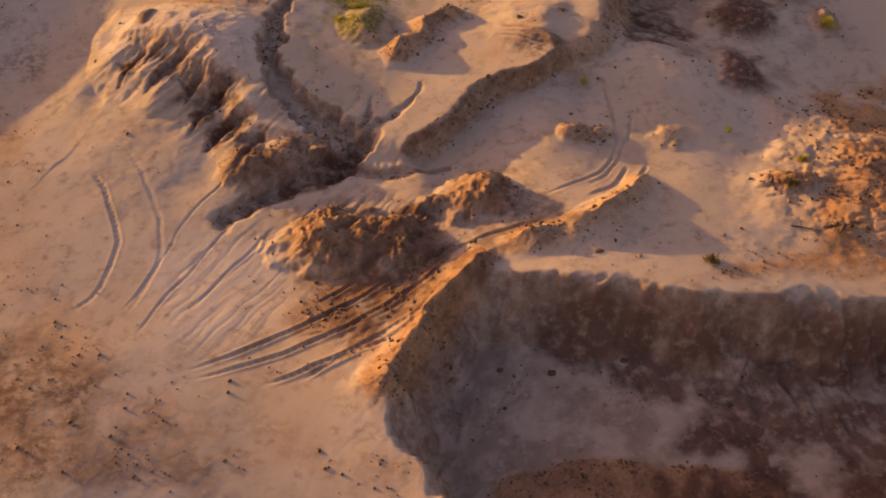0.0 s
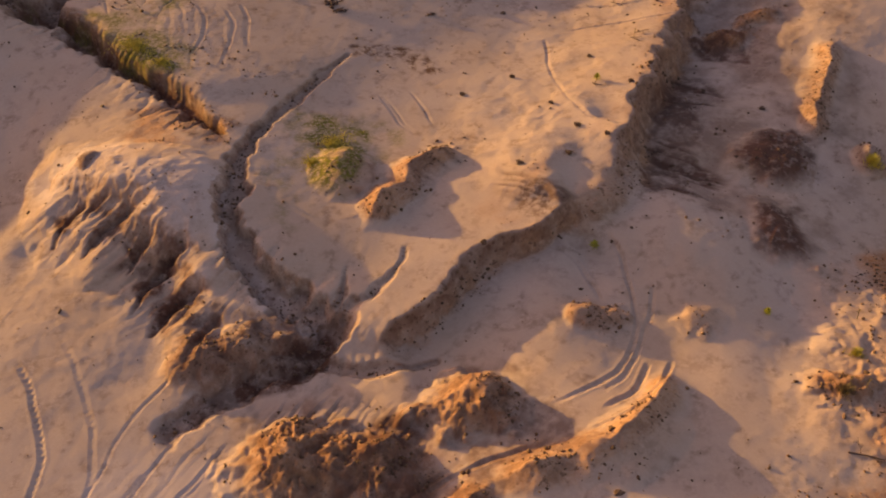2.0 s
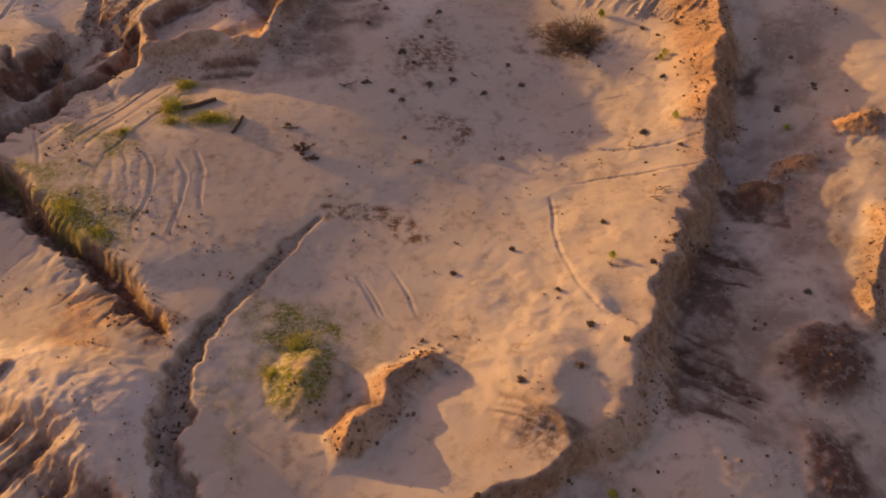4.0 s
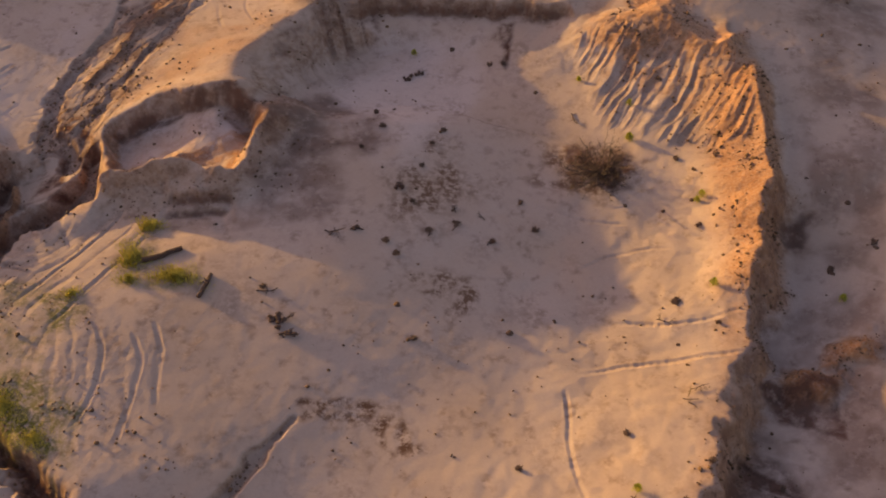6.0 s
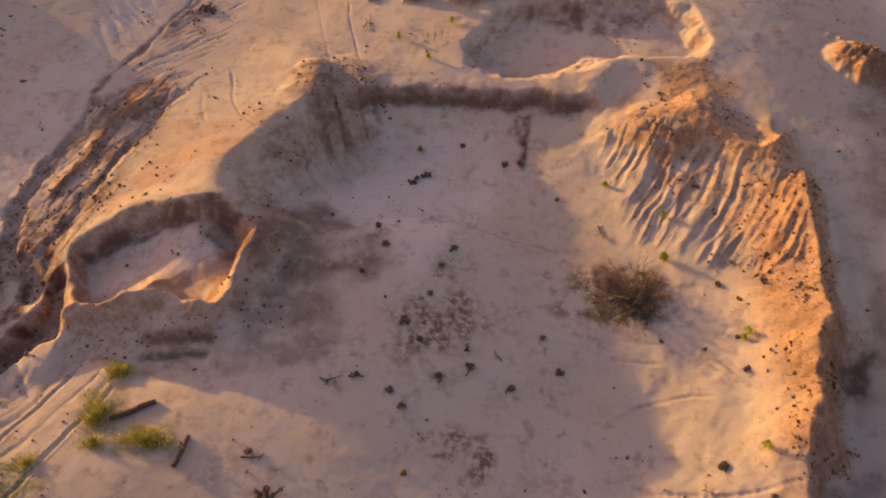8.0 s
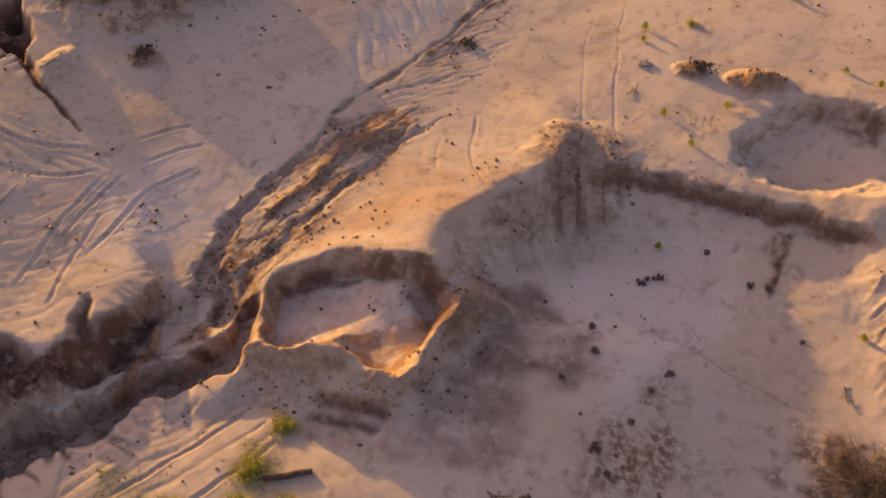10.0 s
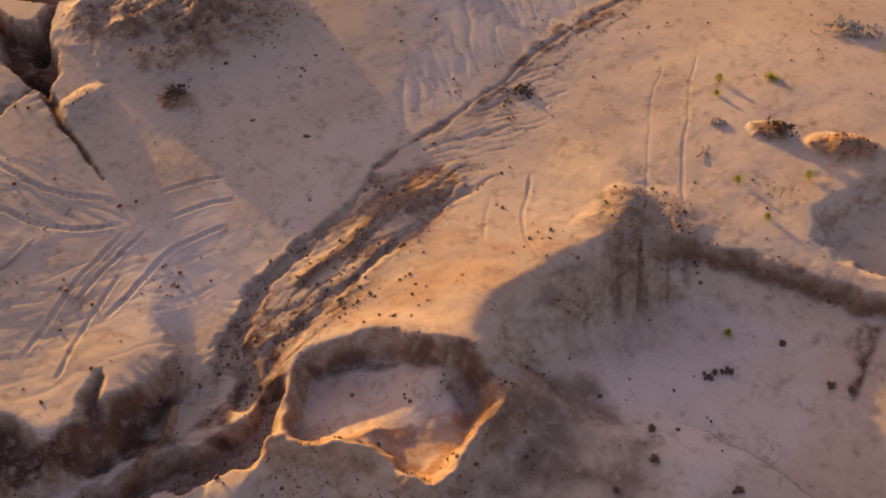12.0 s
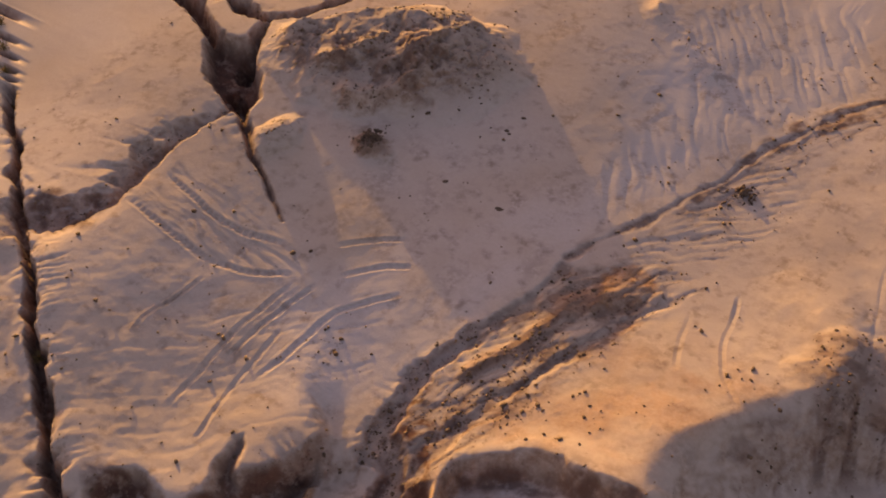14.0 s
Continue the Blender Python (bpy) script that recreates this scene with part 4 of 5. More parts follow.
    land.paint_patch("dark", [(3.18, 41.52), (4.07, 41.35), (3.92, 39.51), (3.74, 37.50), (3.30, 39.84)], 1.0, 0.4, 0.5, 0.4)
    land.paint_patch("dark", [(2.61, 47.71), (4.98, 48.56), (8.17, 48.17), (11.21, 48.13), (10.25, 46.76), (7.41, 46.07), (4.57, 47.73)], 0.75, 0.7, 0.6, 0.15)
    land.paint_patch("dark", [(-8.19, 32.53), (-5.76, 31.83), (-3.97, 29.21), (-4.93, 27.41), (-7.23, 28.17), (-8.18, 28.68)], 0.65, 2.0, 1.6, 0.4)
    land.paint_patch("dark", [(10.78, 14.51), (13.22, 15.47), (12.10, 11.42), (12.77, 7.64), (11.11, 7.59), (9.46, 9.39)], 0.75, 0.8, 0.8, 0.1)
    land.paint_patch("litter", [(0.62, 22.98), (2.00, 23.62), (2.22, 22.28), (1.09, 21.87)], 0.9, 0.4, 0.5, 0.3)
    land.paint_patch("litter", [(2.86, 6.27), (4.99, 5.46), (5.81, 4.51), (3.99, 3.39), (2.57, 4.57)], 0.8, 0.6, 0.6, 0.1)
    # the north-west hill: dark brown soil and painted shade
    land.paint_patch("dark", [(-35.01, 45.10), (-33.54, 47.08), (-29.82, 48.31), (-26.71, 49.76), (-25.34, 46.47), (-26.39, 45.39), (-29.14, 44.93), (-32.88, 43.84)], 0.75, 1.0, 0.8, 0.1)
    land.paint_patch("clay", [(-15.89, 31.81), (-14.73, 33.07), (-12.09, 34.07), (-8.51, 34.04), (-7.74, 32.65), (-8.18, 28.68), (-10.42, 28.24), (-13.70, 27.92), (-16.44, 26.35), (-17.23, 25.67), (-15.02, 28.56)], 0.3, 0.5, 0.8, 0.1)
    land.paint_patch("clay", [(-15.78, 33.85), (-14.12, 38.34), (-11.42, 42.12), (-7.89, 40.55), (-8.37, 37.77), (-8.92, 34.83), (-12.09, 34.07)], 0.35, 1.0, 1.5, 0.1)
    land.paint_patch("clay", [(7.59, 40.83), (10.14, 43.90), (12.76, 43.17), (13.71, 40.80), (11.87, 39.16), (9.35, 39.05)], 0.7, 0.8, 0.8, 0.2)
    land.paint_patch("clay", [(0.50, -8.03), (3.24, -6.70), (5.73, -6.53), (8.34, -3.48), (8.26, -5.15), (5.70, -8.27), (3.26, -8.98), (1.26, -9.51)], 0.7, 0.6, 0.8, 0.2)
    land.paint_patch("dark", [(-3.30, -5.83), (-1.61, -5.01), (-0.53, -6.34), (-1.95, -8.21), (-3.18, -7.81)], 0.9, 0.6, 0.6, 0.2)
    land.paint_patch("dark", [(0.15, -3.84), (2.40, -3.04), (2.94, -5.00), (1.38, -6.22), (-0.09, -5.64)], 0.7, 0.5, 0.5, 0.1)
    land.paint_patch("dark", [(-11.04, 0.41), (-8.74, 0.20), (-5.44, -0.71), (-5.29, -2.96), (-7.94, -3.39), (-9.89, -2.93)], 0.8, 0.5, 0.6, 0.05)
    land.paint_patch("pale", [(-3.65, 41.55), (2.77, 41.74), (3.74, 37.50), (0.96, 32.72), (-1.02, 29.84), (-3.13, 29.37), (-5.06, 35.86)], 0.85, 2.0, 3.0, 0.3)
    land.paint_patch("pale", [(-13.29, -7.14), (-7.96, -5.76), (-6.56, -10.27), (-8.94, -12.64), (-12.13, -12.80)], 0.7, 2.0, 3.0, 0.3)
    land.paint_patch("rough", [(-23.09, 33.81), (-21.62, 34.64), (-20.67, 32.82), (-20.56, 31.49), (-21.67, 31.02)], 0.8, 0.8, 0.8, 0.1)
    # near left edge: brown soil plus painted vignetting and brownish haze
    land.paint_patch("dark", [(-19.62, -10.40), (-16.67, -11.14), (-14.67, -12.91), (-12.33, -13.92), (-9.74, -16.85), (-7.54, -19.90), (-16.36, -20.27)], 0.45, 1.5, 0.8, 0.0)
    land.paint_patch("clay", [(-25.40, 6.96), (-20.47, 2.01), (-18.03, -6.41), (-14.97, -11.73), (-10.07, -14.88), (-6.75, -16.71), (-3.47, -17.43), (-1.07, -17.89), (1.73, -18.82), (-16.36, -20.27)], 0.5, 2.0, 2.0, 0.1)
    land.paint_patch("dark", [(-7.70, -5.03), (-5.15, -4.22), (-2.91, -5.13), (-0.74, -4.70), (0.86, -2.20), (2.84, -3.14), (3.59, -4.99), (5.40, -7.33), (7.59, -6.60), (4.08, -8.60), (2.06, -9.71), (1.26, -10.87), (-6.13, -11.64), (-7.39, -7.35)], 0.6, 0.6, 0.5, 0.0)
    land.paint_patch("dark", [(11.65, 21.20), (15.78, 23.69), (23.04, 23.86), (19.95, 9.46), (17.29, 3.32), (11.35, 3.41), (10.28, 7.03), (10.25, 12.89)], 0.5, 1.2, 1.4, -0.1)
    land.paint_patch("dark", [(-7.66, 43.68), (-5.72, 44.58), (-4.42, 41.43), (-4.63, 40.08), (-6.07, 40.04)], 0.7, 0.6, 0.5, 0.2)
    land.paint_patch("dark", [(8.80, 10.22), (11.76, 16.20), (13.46, 14.70), (12.35, 10.53), (9.94, 10.31)], 0.85, 0.6, 0.9, 0.4)
    land.paint_patch("dark", [(8.54, 7.83), (10.34, 9.36), (11.78, 7.45), (11.05, 5.82), (8.68, 5.95)], 0.75, 0.5, 0.5, 0.2)
    land.paint_patch("dark", [(13.65, 4.74), (15.79, 5.57), (15.13, 3.07), (13.55, 1.68), (12.72, 2.63)], 0.9, 0.6, 0.9, 0.4)
    land.paint_patch("dark", [(13.96, 9.65), (16.57, 11.26), (18.09, 10.51), (17.06, 7.36), (13.74, 7.21)], 0.9, 0.6, 0.9, 0.4)
    land.paint_patch("dark", [(13.21, 19.23), (16.10, 19.71), (16.00, 16.34), (13.57, 17.40)], 0.9, 0.4, 0.9, 0.4)
    land.paint_patch("dark", [(19.57, 45.47), (25.56, 47.43), (18.58, 21.93), (15.28, 22.63)], 0.5, 1.2, 1.5, 0.0)
    land.paint_patch("dark", [(-19.43, 30.24), (-19.33, 29.20), (-19.90, 27.88), (-18.53, 28.06), (-16.05, 29.22), (-16.10, 28.55), (-18.43, 27.74), (-20.24, 26.65), (-20.61, 25.32), (-21.47, 23.99), (-22.54, 22.41), (-24.59, 25.02), (-23.07, 25.91), (-21.77, 25.70), (-21.08, 27.10), (-20.57, 28.18)], 1.0, 0.5, 0.6, 0.6)
    land.paint_patch("dark", [(-14.29, 14.37), (-10.78, 11.19), (-9.88, 9.57), (-11.36, 10.48), (-14.09, 13.24)], 1.0, 0.3, 0.5, 0.3)
    land.paint_patch("moss", [(-23.35, 22.79), (-18.37, 18.83), (-13.58, 14.37), (-11.71, 12.56), (-12.41, 12.96), (-14.88, 14.79), (-18.66, 18.18), (-23.06, 21.63)], 0.7, 0.4, 0.6, 0.0)
    land.paint_patch("moss", [(-13.47, 25.07), (-12.62, 25.67), (-12.09, 26.78), (-11.27, 26.04), (-11.44, 24.39), (-9.45, 23.72), (-9.06, 22.80), (-10.67, 22.26), (-11.92, 22.61), (-12.35, 22.12), (-13.22, 23.02)], 0.8, 0.5, 0.6, -0.05)
    land.paint_patch("moss", [(-17.55, 22.82), (-15.29, 22.63), (-13.95, 21.78), (-13.74, 19.58), (-16.09, 18.50)], 0.6, 0.5, 0.6, -0.05)
    land.paint_patch("dark", [(-8.28, 38.24), (-7.02, 40.27), (-4.72, 44.56), (-3.80, 41.60), (-6.30, 39.40), (-8.10, 35.60)], 0.6, 0.6, 0.6, 0.0)
    land.paint_patch("litter", [(-1.24, 23.65), (0.55, 24.49), (2.39, 23.83), (1.92, 22.58), (-0.31, 22.61)], 0.9, 0.4, 0.4, 0.1)
    # slope east of the bowl: dark soil with its shade painted in
    land.paint_patch("dark", [(-8.72, 33.13), (-7.36, 35.41), (-5.14, 35.89), (-2.82, 34.19), (-1.56, 31.42), (-6.69, 29.28), (-8.68, 30.32)], 0.7, 1.5, 1.4, 0.3)
    land.paint_patch("dark", [(-11.89, 27.79), (-8.12, 28.35), (-6.71, 29.84), (-3.50, 27.67), (-4.61, 25.73), (-7.63, 26.26), (-10.89, 25.83)], 0.5, 0.8, 1.0, 0.2)
    # crescent of shade under the bowl's north wall, put into the colour
    land.paint_patch("dark", [(-15.39, 32.20), (-13.86, 33.23), (-11.80, 33.88), (-9.41, 34.14), (-7.91, 33.33), (-8.81, 33.14), (-11.57, 33.30), (-14.72, 31.97)], 0.8, 0.3, 0.5, 0.4)
    land.paint_patch("clay", [(-14.70, 29.36), (-15.46, 31.67), (-15.02, 32.67), (-14.54, 31.16), (-14.30, 29.48), (-13.02, 29.61), (-10.65, 31.13), (-8.27, 32.85), (-7.78, 32.08), (-8.94, 29.10), (-9.93, 28.97), (-11.61, 29.40), (-13.73, 28.34)], 0.9, 0.3, 0.5, 0.3)
    land.paint_patch("clay", [(-15.12, 32.95), (-13.74, 36.83), (-10.99, 39.85), (-7.28, 40.83), (-8.21, 38.47), (-8.96, 35.83), (-10.14, 34.24), (-13.90, 33.49)], 0.5, 1.0, 1.5, 0.2)
    land.paint_patch("pale", [(-26.19, 34.45), (-23.17, 39.47), (-18.89, 45.38), (-19.65, 56.79), (-13.51, 66.80), (-10.48, 58.57), (-14.97, 47.83), (-17.50, 39.03), (-18.79, 33.69), (-21.58, 29.51)], 0.65, 2.0, 3.0, 0.3)
    land.paint_patch("pale", [(-15.09, 32.42), (-13.82, 33.09), (-11.79, 33.37), (-9.44, 33.33), (-8.47, 32.42), (-9.20, 31.50), (-10.18, 30.88), (-12.23, 30.91), (-13.67, 30.12), (-14.39, 29.92)], 0.9, 0.4, 2.0, 0.5)
    for crumbly in ([(10.00, 43.12), (12.54, 43.49), (12.50, 40.60), (10.21, 40.18)], [(8.52, 40.11), (11.15, 39.17), (11.52, 38.23), (10.04, 37.22), (8.59, 38.89)], [(14.06, 38.70), (15.72, 38.88), (15.17, 32.98), (14.37, 34.32), (13.51, 36.43)]):
        land.paint_patch("clay", crumbly, 0.9, 0.6, 0.7, 0.3)
        land.paint_patch("rough", crumbly, 0.8, 0.6, 0.7, 0.2)
    # the hillocks' shade over the furrows, painted as dark and clay patches
    land.paint_patch("dark", [(-4.30, -8.10), (-0.90, -6.90), (0.10, -7.90), (-0.90, -11.20), (-3.60, -13.20), (-6.00, -12.20), (-5.20, -9.60)], 0.85, 1.2, 0.9, 0.45)
    land.rills([(-4.30, -8.10), (-0.90, -6.90), (0.10, -7.90), (-0.90, -11.20), (-3.60, -13.20), (-7.00, -13.20), (-6.20, -9.60)], 208, 0.55, 0.09, 1.0, 0.4, 0.5, 79, 0.6)
    land.paint_patch("clay", [(-6.80, -8.40), (-2.50, -5.20), (0.60, -7.90), (0.40, -10.20), (-1.20, -13.40), (-4.80, -14.40), (-6.90, -11.40)], 0.7, 1.2, 0.9, 0.25)
    land.paint_patch("dark", [(14.90, 27.50), (17.10, 28.00), (17.00, 25.60), (15.40, 25.80)], 0.8, 0.7, 0.9, 0.3)
    land.paint_patch("dark", [(12.42, 16.81), (13.60, 15.46), (13.30, 12.69), (11.27, 12.31), (10.15, 12.00), (11.20, 14.20)], 0.8, 0.8, 0.9, 0.3)
    for crust in ([(8.40, 6.20), (9.20, 10.40), (11.00, 14.60), (12.60, 18.40), (13.60, 22.40), (14.20, 22.00), (13.40, 18.00), (11.70, 14.00), (10.00, 10.00), (9.20, 6.20)],
                  [(-2.20, -2.40), (-0.80, -0.80), (0.60, 1.20), (2.40, 2.80), (4.60, 3.90), (6.20, 4.80), (6.40, 4.10), (4.40, 2.90), (2.60, 1.80), (0.80, 0.00), (-1.20, -2.20)]):
        land.paint_patch("clay", crust, 0.75, 0.5, 0.8, 0.15)
        land.paint_patch("rough", crust, 0.9, 0.5, 0.6, 0.15)
    # drift and grain of the sand itself
    x, y = land.X, land.Y
    rough = np.clip(land.soil["rough"] + 0.5 * land.soil["dark"] + 0.35 * land.soil["clay"], 0, 1)
    land.Z += 0.06 * fbm(x, y, 4.5, 2, 91) + 0.003 * fbm(x, y, 0.9, 2, 97)
    worn = smooth(0.5 + 1.2 * fbm(x, y, 5.0, 3, 113))
    land.Z += (0.001 + 0.005 * worn) * fbm(x, y, 0.3, 2, 107)
    land.Z += rough * (0.035 * fbm(x, y, 0.6, 5, 101, 0.7) + 0.05 * np.maximum(fbm(x, y, 0.3, 2, 103) - 0.1, 0))
    return land
# ---- landform end ----


# ---- the ground ----
def spread(lo, hi, step, far):
    """Even steps between lo and hi, then ever longer ones out to far."""
    mid = np.arange(lo, hi, step)
    out, d = [], step
    while not out or out[-1] < far:
        d *= 1.35
        out.append((out[-1] if out else 0) + d)
    out = np.array(out)
    return np.concatenate([lo - out[::-1], mid, mid[-1] + out])


gx, gy = spread(-42.0, 23.0, 0.068, 1800.0), spread(-22.0, 62.0, 0.068, 1800.0)
GX, GY = np.meshgrid(gx, gy)
LAND = shape(Land(GX, GY))
fall = np.hypot(*np.gradient(LAND.Z, gy, gx))
LAND.soil["bare"] = smooth((fall - 0.42) / 0.7)
LAND.Z += LAND.soil["bare"] * (0.07 * fbm(GX, GY, 0.55, 3, 117, 0.7) - 0.03 * (1 - np.abs(fbm(GX, GY, 0.4, 2, 119))) ** 4)


def ground_z(x, y):
    """The ground's height at a place."""
    i, j = min(max(np.searchsorted(gx, x) - 1, 0), len(gx) - 2), min(max(np.searchsorted(gy, y) - 1, 0), len(gy) - 2)
    u, v = (x - gx[i]) / (gx[i + 1] - gx[i]), (y - gy[j]) / (gy[j + 1] - gy[j])
    z = LAND.Z
    return float((z[j, i] * (1 - u) + z[j, i + 1] * u) * (1 - v) + (z[j + 1, i] * (1 - u) + z[j + 1, i + 1] * u) * v)


def build_ground():
    ny, nx = GX.shape
    me = bpy.data.meshes.new("ground")
    co = np.stack([GX, GY, LAND.Z], -1).reshape(-1, 3).astype(np.float32)
    idx = np.arange(nx * ny).reshape(ny, nx)
    quads = np.stack([idx[:-1, :-1], idx[:-1, 1:], idx[1:, 1:], idx[1:, :-1]], -1).reshape(-1, 4)
    me.vertices.add(len(co))
    me.vertices.foreach_set("co", co.ravel())
    me.loops.add(quads.size)
    me.loops.foreach_set("vertex_index", quads.ravel().astype(np.int32))
    me.polygons.add(len(quads))
    me.polygons.foreach_set("loop_start", np.arange(0, quads.size, 4, dtype=np.int32))
    me.polygons.foreach_set("use_smooth", np.ones(len(quads), bool))
    for name, values in LAND.soil.items():
        at = me.attributes.new(name, "FLOAT", "POINT")
        at.data.foreach_set("value", np.clip(values, 0, 1).ravel().astype(np.float32))
    me.update(calc_edges=True)
    me.materials.append(SAND)
    return tagged(new("ground", me), "eroded sand of an old pit, rutted and gullied", "ground", kind="structure")


build_ground()


# ---- helpers for things ----
def part(name, bm, material, parent=None, label=""):
    """Links a bmesh as one mesh object, under a thing or a part where one is given."""
    me = bpy.data.meshes.new(name)
    bm.to_mesh(me)
    bm.free()
    me.materials.append(material)
    ob = new(name, me)
    ob.parent = parent
    return tagged(ob, label)


def tube(bm, pts, r0, r1, sides=6):
    """A tapered stem along points."""
    rings, n = [], len(pts)
    for k, p in enumerate(pts):
        p = Vector(p)
        d = (Vector(pts[min(k + 1, n - 1)]) - Vector(pts[max(k - 1, 0)])).normalized()
        a = d.cross(Vector((0.3, 0.2, 1.0)) if abs(d.z) < 0.8 else Vector((1, 0, 0))).normalized()
        b = d.cross(a)
        r = r0 + (r1 - r0) * k / (n - 1)
        rings.append([bm.verts.new(p + r * (math.cos(q) * a + math.sin(q) * b)) for q in (2 * math.pi * i / sides for i in range(sides))])
    for u, v in zip(rings, rings[1:]):
        for i in range(sides):
            bm.faces.new((u[i], u[(i + 1) % sides], v[(i + 1) % sides], v[i]))
    bm.faces.new(rings[0][::-1])
    bm.faces.new(rings[-1])


def blade(bm, base, tip, width, bend=0.0):
    """A narrow leaf from base to tip, folded along its middle."""
    base, tip = Vector(base), Vector(tip)
    d = tip - base
    side = d.cross(Vector((0, 0, 1)))
    side = (side if side.length > 1e-5 else Vector((1, 0, 0))).normalized() * width * 0.5
    mid = base + 0.55 * d + Vector((0, 0, bend))
    a, b, c, e, t = (bm.verts.new(p) for p in (base - 0.6 * side, base + 0.6 * side, mid + side, mid - side, tip))
    bm.faces.new((a, b, c, e))
    bm.faces.new((e, c, t))


def lump(bm, r, rng, squash=0.7, detail=2):
    """A rough stone or clod round the origin."""
    made = bmesh.ops.create_icosphere(bm, subdivisions=detail, radius=r)["verts"]
    o = Vector([rng.uniform(-9, 9) for _ in range(3)])
    sx, sy = rng.uniform(0.75, 1.3), rng.uniform(0.75, 1.2)
    for v in made:
        n = v.co.normalized()
        k = 1 + 0.45 * noise.noise(n * 1.3 + o) + 0.2 * noise.noise(n * 3.1 + o)
        v.co = Vector((n.x * sx, n.y * sy, n.z * squash)) * r * k
    return made


def plain(name, a, b, size=0.2, rough=0.9, distance=0.01):
    m = Nodes(name)
    info = m.add("ShaderNodeObjectInfo")
    col = m.mix(m.ramp(m.noise(size, 5, 0.65), 0.3, 0.7), a, b)
    col = m.mix(m.math("MULTIPLY", info.outputs["Random"], 0.35), col, tuple(0.45 * v for v in b))
    return m.finish(col, rough, m.bump(m.noise(size * 0.4, 4, 0.6), distance, 0.6), 0.15)


def leafy(name, a, b):
    """Leaves and blades, each of a slightly different green."""
    m = Nodes(name)
    geo = m.add("ShaderNodeNewGeometry")
    col = m.mix(geo.outputs["Random Per Island"], a, b)
    col = m.mix(m.ramp(m.noise(0.25, 3), 0.35, 0.7, 0.0, 0.6), col, tuple(0.5 * v for v in b))
    return m.finish(col, 0.7, None, 0.2)


CLOD = leafy("clod", (0.27, 0.145, 0.085), (0.12, 0.065, 0.042))
STONE = plain("stone", (0.19, 0.11, 0.075), (0.10, 0.058, 0.042), 0.12)
GREY = plain("grey_rubble", (0.42, 0.38, 0.37), (0.26, 0.23, 0.22), 0.15)
BARK = plain("bark", (0.16, 0.098, 0.078), (0.085, 0.052, 0.045), 0.06)
TWIG = leafy("twig", (0.15, 0.10, 0.075), (0.075, 0.05, 0.042))
WEED = leafy("withered_leaves", (0.26, 0.155, 0.11), (0.15, 0.088, 0.065))
NEEDLE = leafy("needles", (0.62, 0.54, 0.09), (0.42, 0.42, 0.07))
GRASS = leafy("grass", (0.68, 0.55, 0.12), (0.50, 0.42, 0.09))
STRAW = leafy("straw", (0.34, 0.23, 0.10), (0.22, 0.15, 0.07))


def on_ground(p, sink=0.0):
    return (p[0], p[1], ground_z(p[0], p[1]) - sink)


# ---- plants ----
def young_pine(seed, height):
    rng = random.Random(seed)
    top = new("young_pine")
    bm = bmesh.new()
    tube(bm, [(0, 0, -0.05), (0.01, 0, 0.4 * height), (0, 0.01, height)], 0.018, 0.006)
    part("trunk", bm, BARK, top)
    bm = bmesh.new()
    for k in range(7):
        z = height * (0.18 + 0.8 * k / 6)
        reach = height * (0.62 - 0.5 * k / 6)
        for i in range(6):
            q = 2 * math.pi * (i + rng.random()) / 6
            d = Vector((math.cos(q), math.sin(q), rng.uniform(0.1, 0.7))).normalized()
            start, end = Vector((0, 0, z)), Vector((0, 0, z)) + d * reach
            for j in range(9):
                f = rng.uniform(0.15, 1.0)
                p = start.lerp(end, f)
                w = Vector((rng.gauss(0, 1), rng.gauss(0, 1), rng.gauss(0.5, 0.8))).normalized()
                blade(bm, p, p + (d + w).normalized() * 0.10, 0.016)
    tagged(part("foliage", bm, NEEDLE, top, "yellow-green needles"), kind="stuff")
    return tagged(top, "small yellow-green pine seedling growing in bare sand", "seedling", "young pines")


PINES = [young_pine(k, h) for k, h in enumerate((0.28, 0.36, 0.22))]
SPOTS = [(-1.14, 39.76), (11.80, 23.37), (7.22, 36.85), (9.49, 34.74), (9.29, 32.40), (11.86, 28.32), (17.24, 23.18),
         (-4.42, 52.13), (-4.34, 51.27), (-2.40, 46.32), (0.26, 47.17), (-0.88, 44.66), (2.28, 55.95),
         (6.30, 2.90), (12.68, -0.84), (7.51, 13.49), (9.28, 32.48), (5.03, 50.58), (6.54, 49.78), (12.06, 28.49)]
for k, p in enumerate(SPOTS):
    m = pose(*on_ground(p), 0, 0, 77 * k)
    if k < 3:
        PINES[k].matrix_world = m
    else:
        copy_thing(PINES[k % 3], m)


def grass_tuft(seed, rx, ry, count, height, material, label, name="grass_tuft"):
    rng = random.Random(seed)
    top = new(name)
    bm = bmesh.new()
    for _ in range(count):
        q, r = rng.uniform(0, 2 * math.pi), abs(rng.gauss(0, 0.62))
        r *= 0.75 + 0.35 * math.sin(3 * q + seed)
        p = Vector((rx * r * math.cos(q), ry * r * math.sin(q), -0.02))
        h = height * rng.uniform(0.5, 1.1) * (1.1 - 0.5 * r)
        lean = Vector((rng.gauss(0, 0.45) + 0.5 * math.cos(q) * r, rng.gauss(0, 0.45) + 0.5 * math.sin(q) * r, 1.0))
        blade(bm, p, p + lean.normalized() * h, 0.026, 0.04)
    tagged(part("foliage", bm, material, top), kind="stuff")
    return tagged(top, label, "grass", "grass tufts")


def put(ob, p, turn=0.0, sink=0.0):
    ob.matrix_world = pose(*on_ground(p, sink), 0, 0, turn)
    return ob


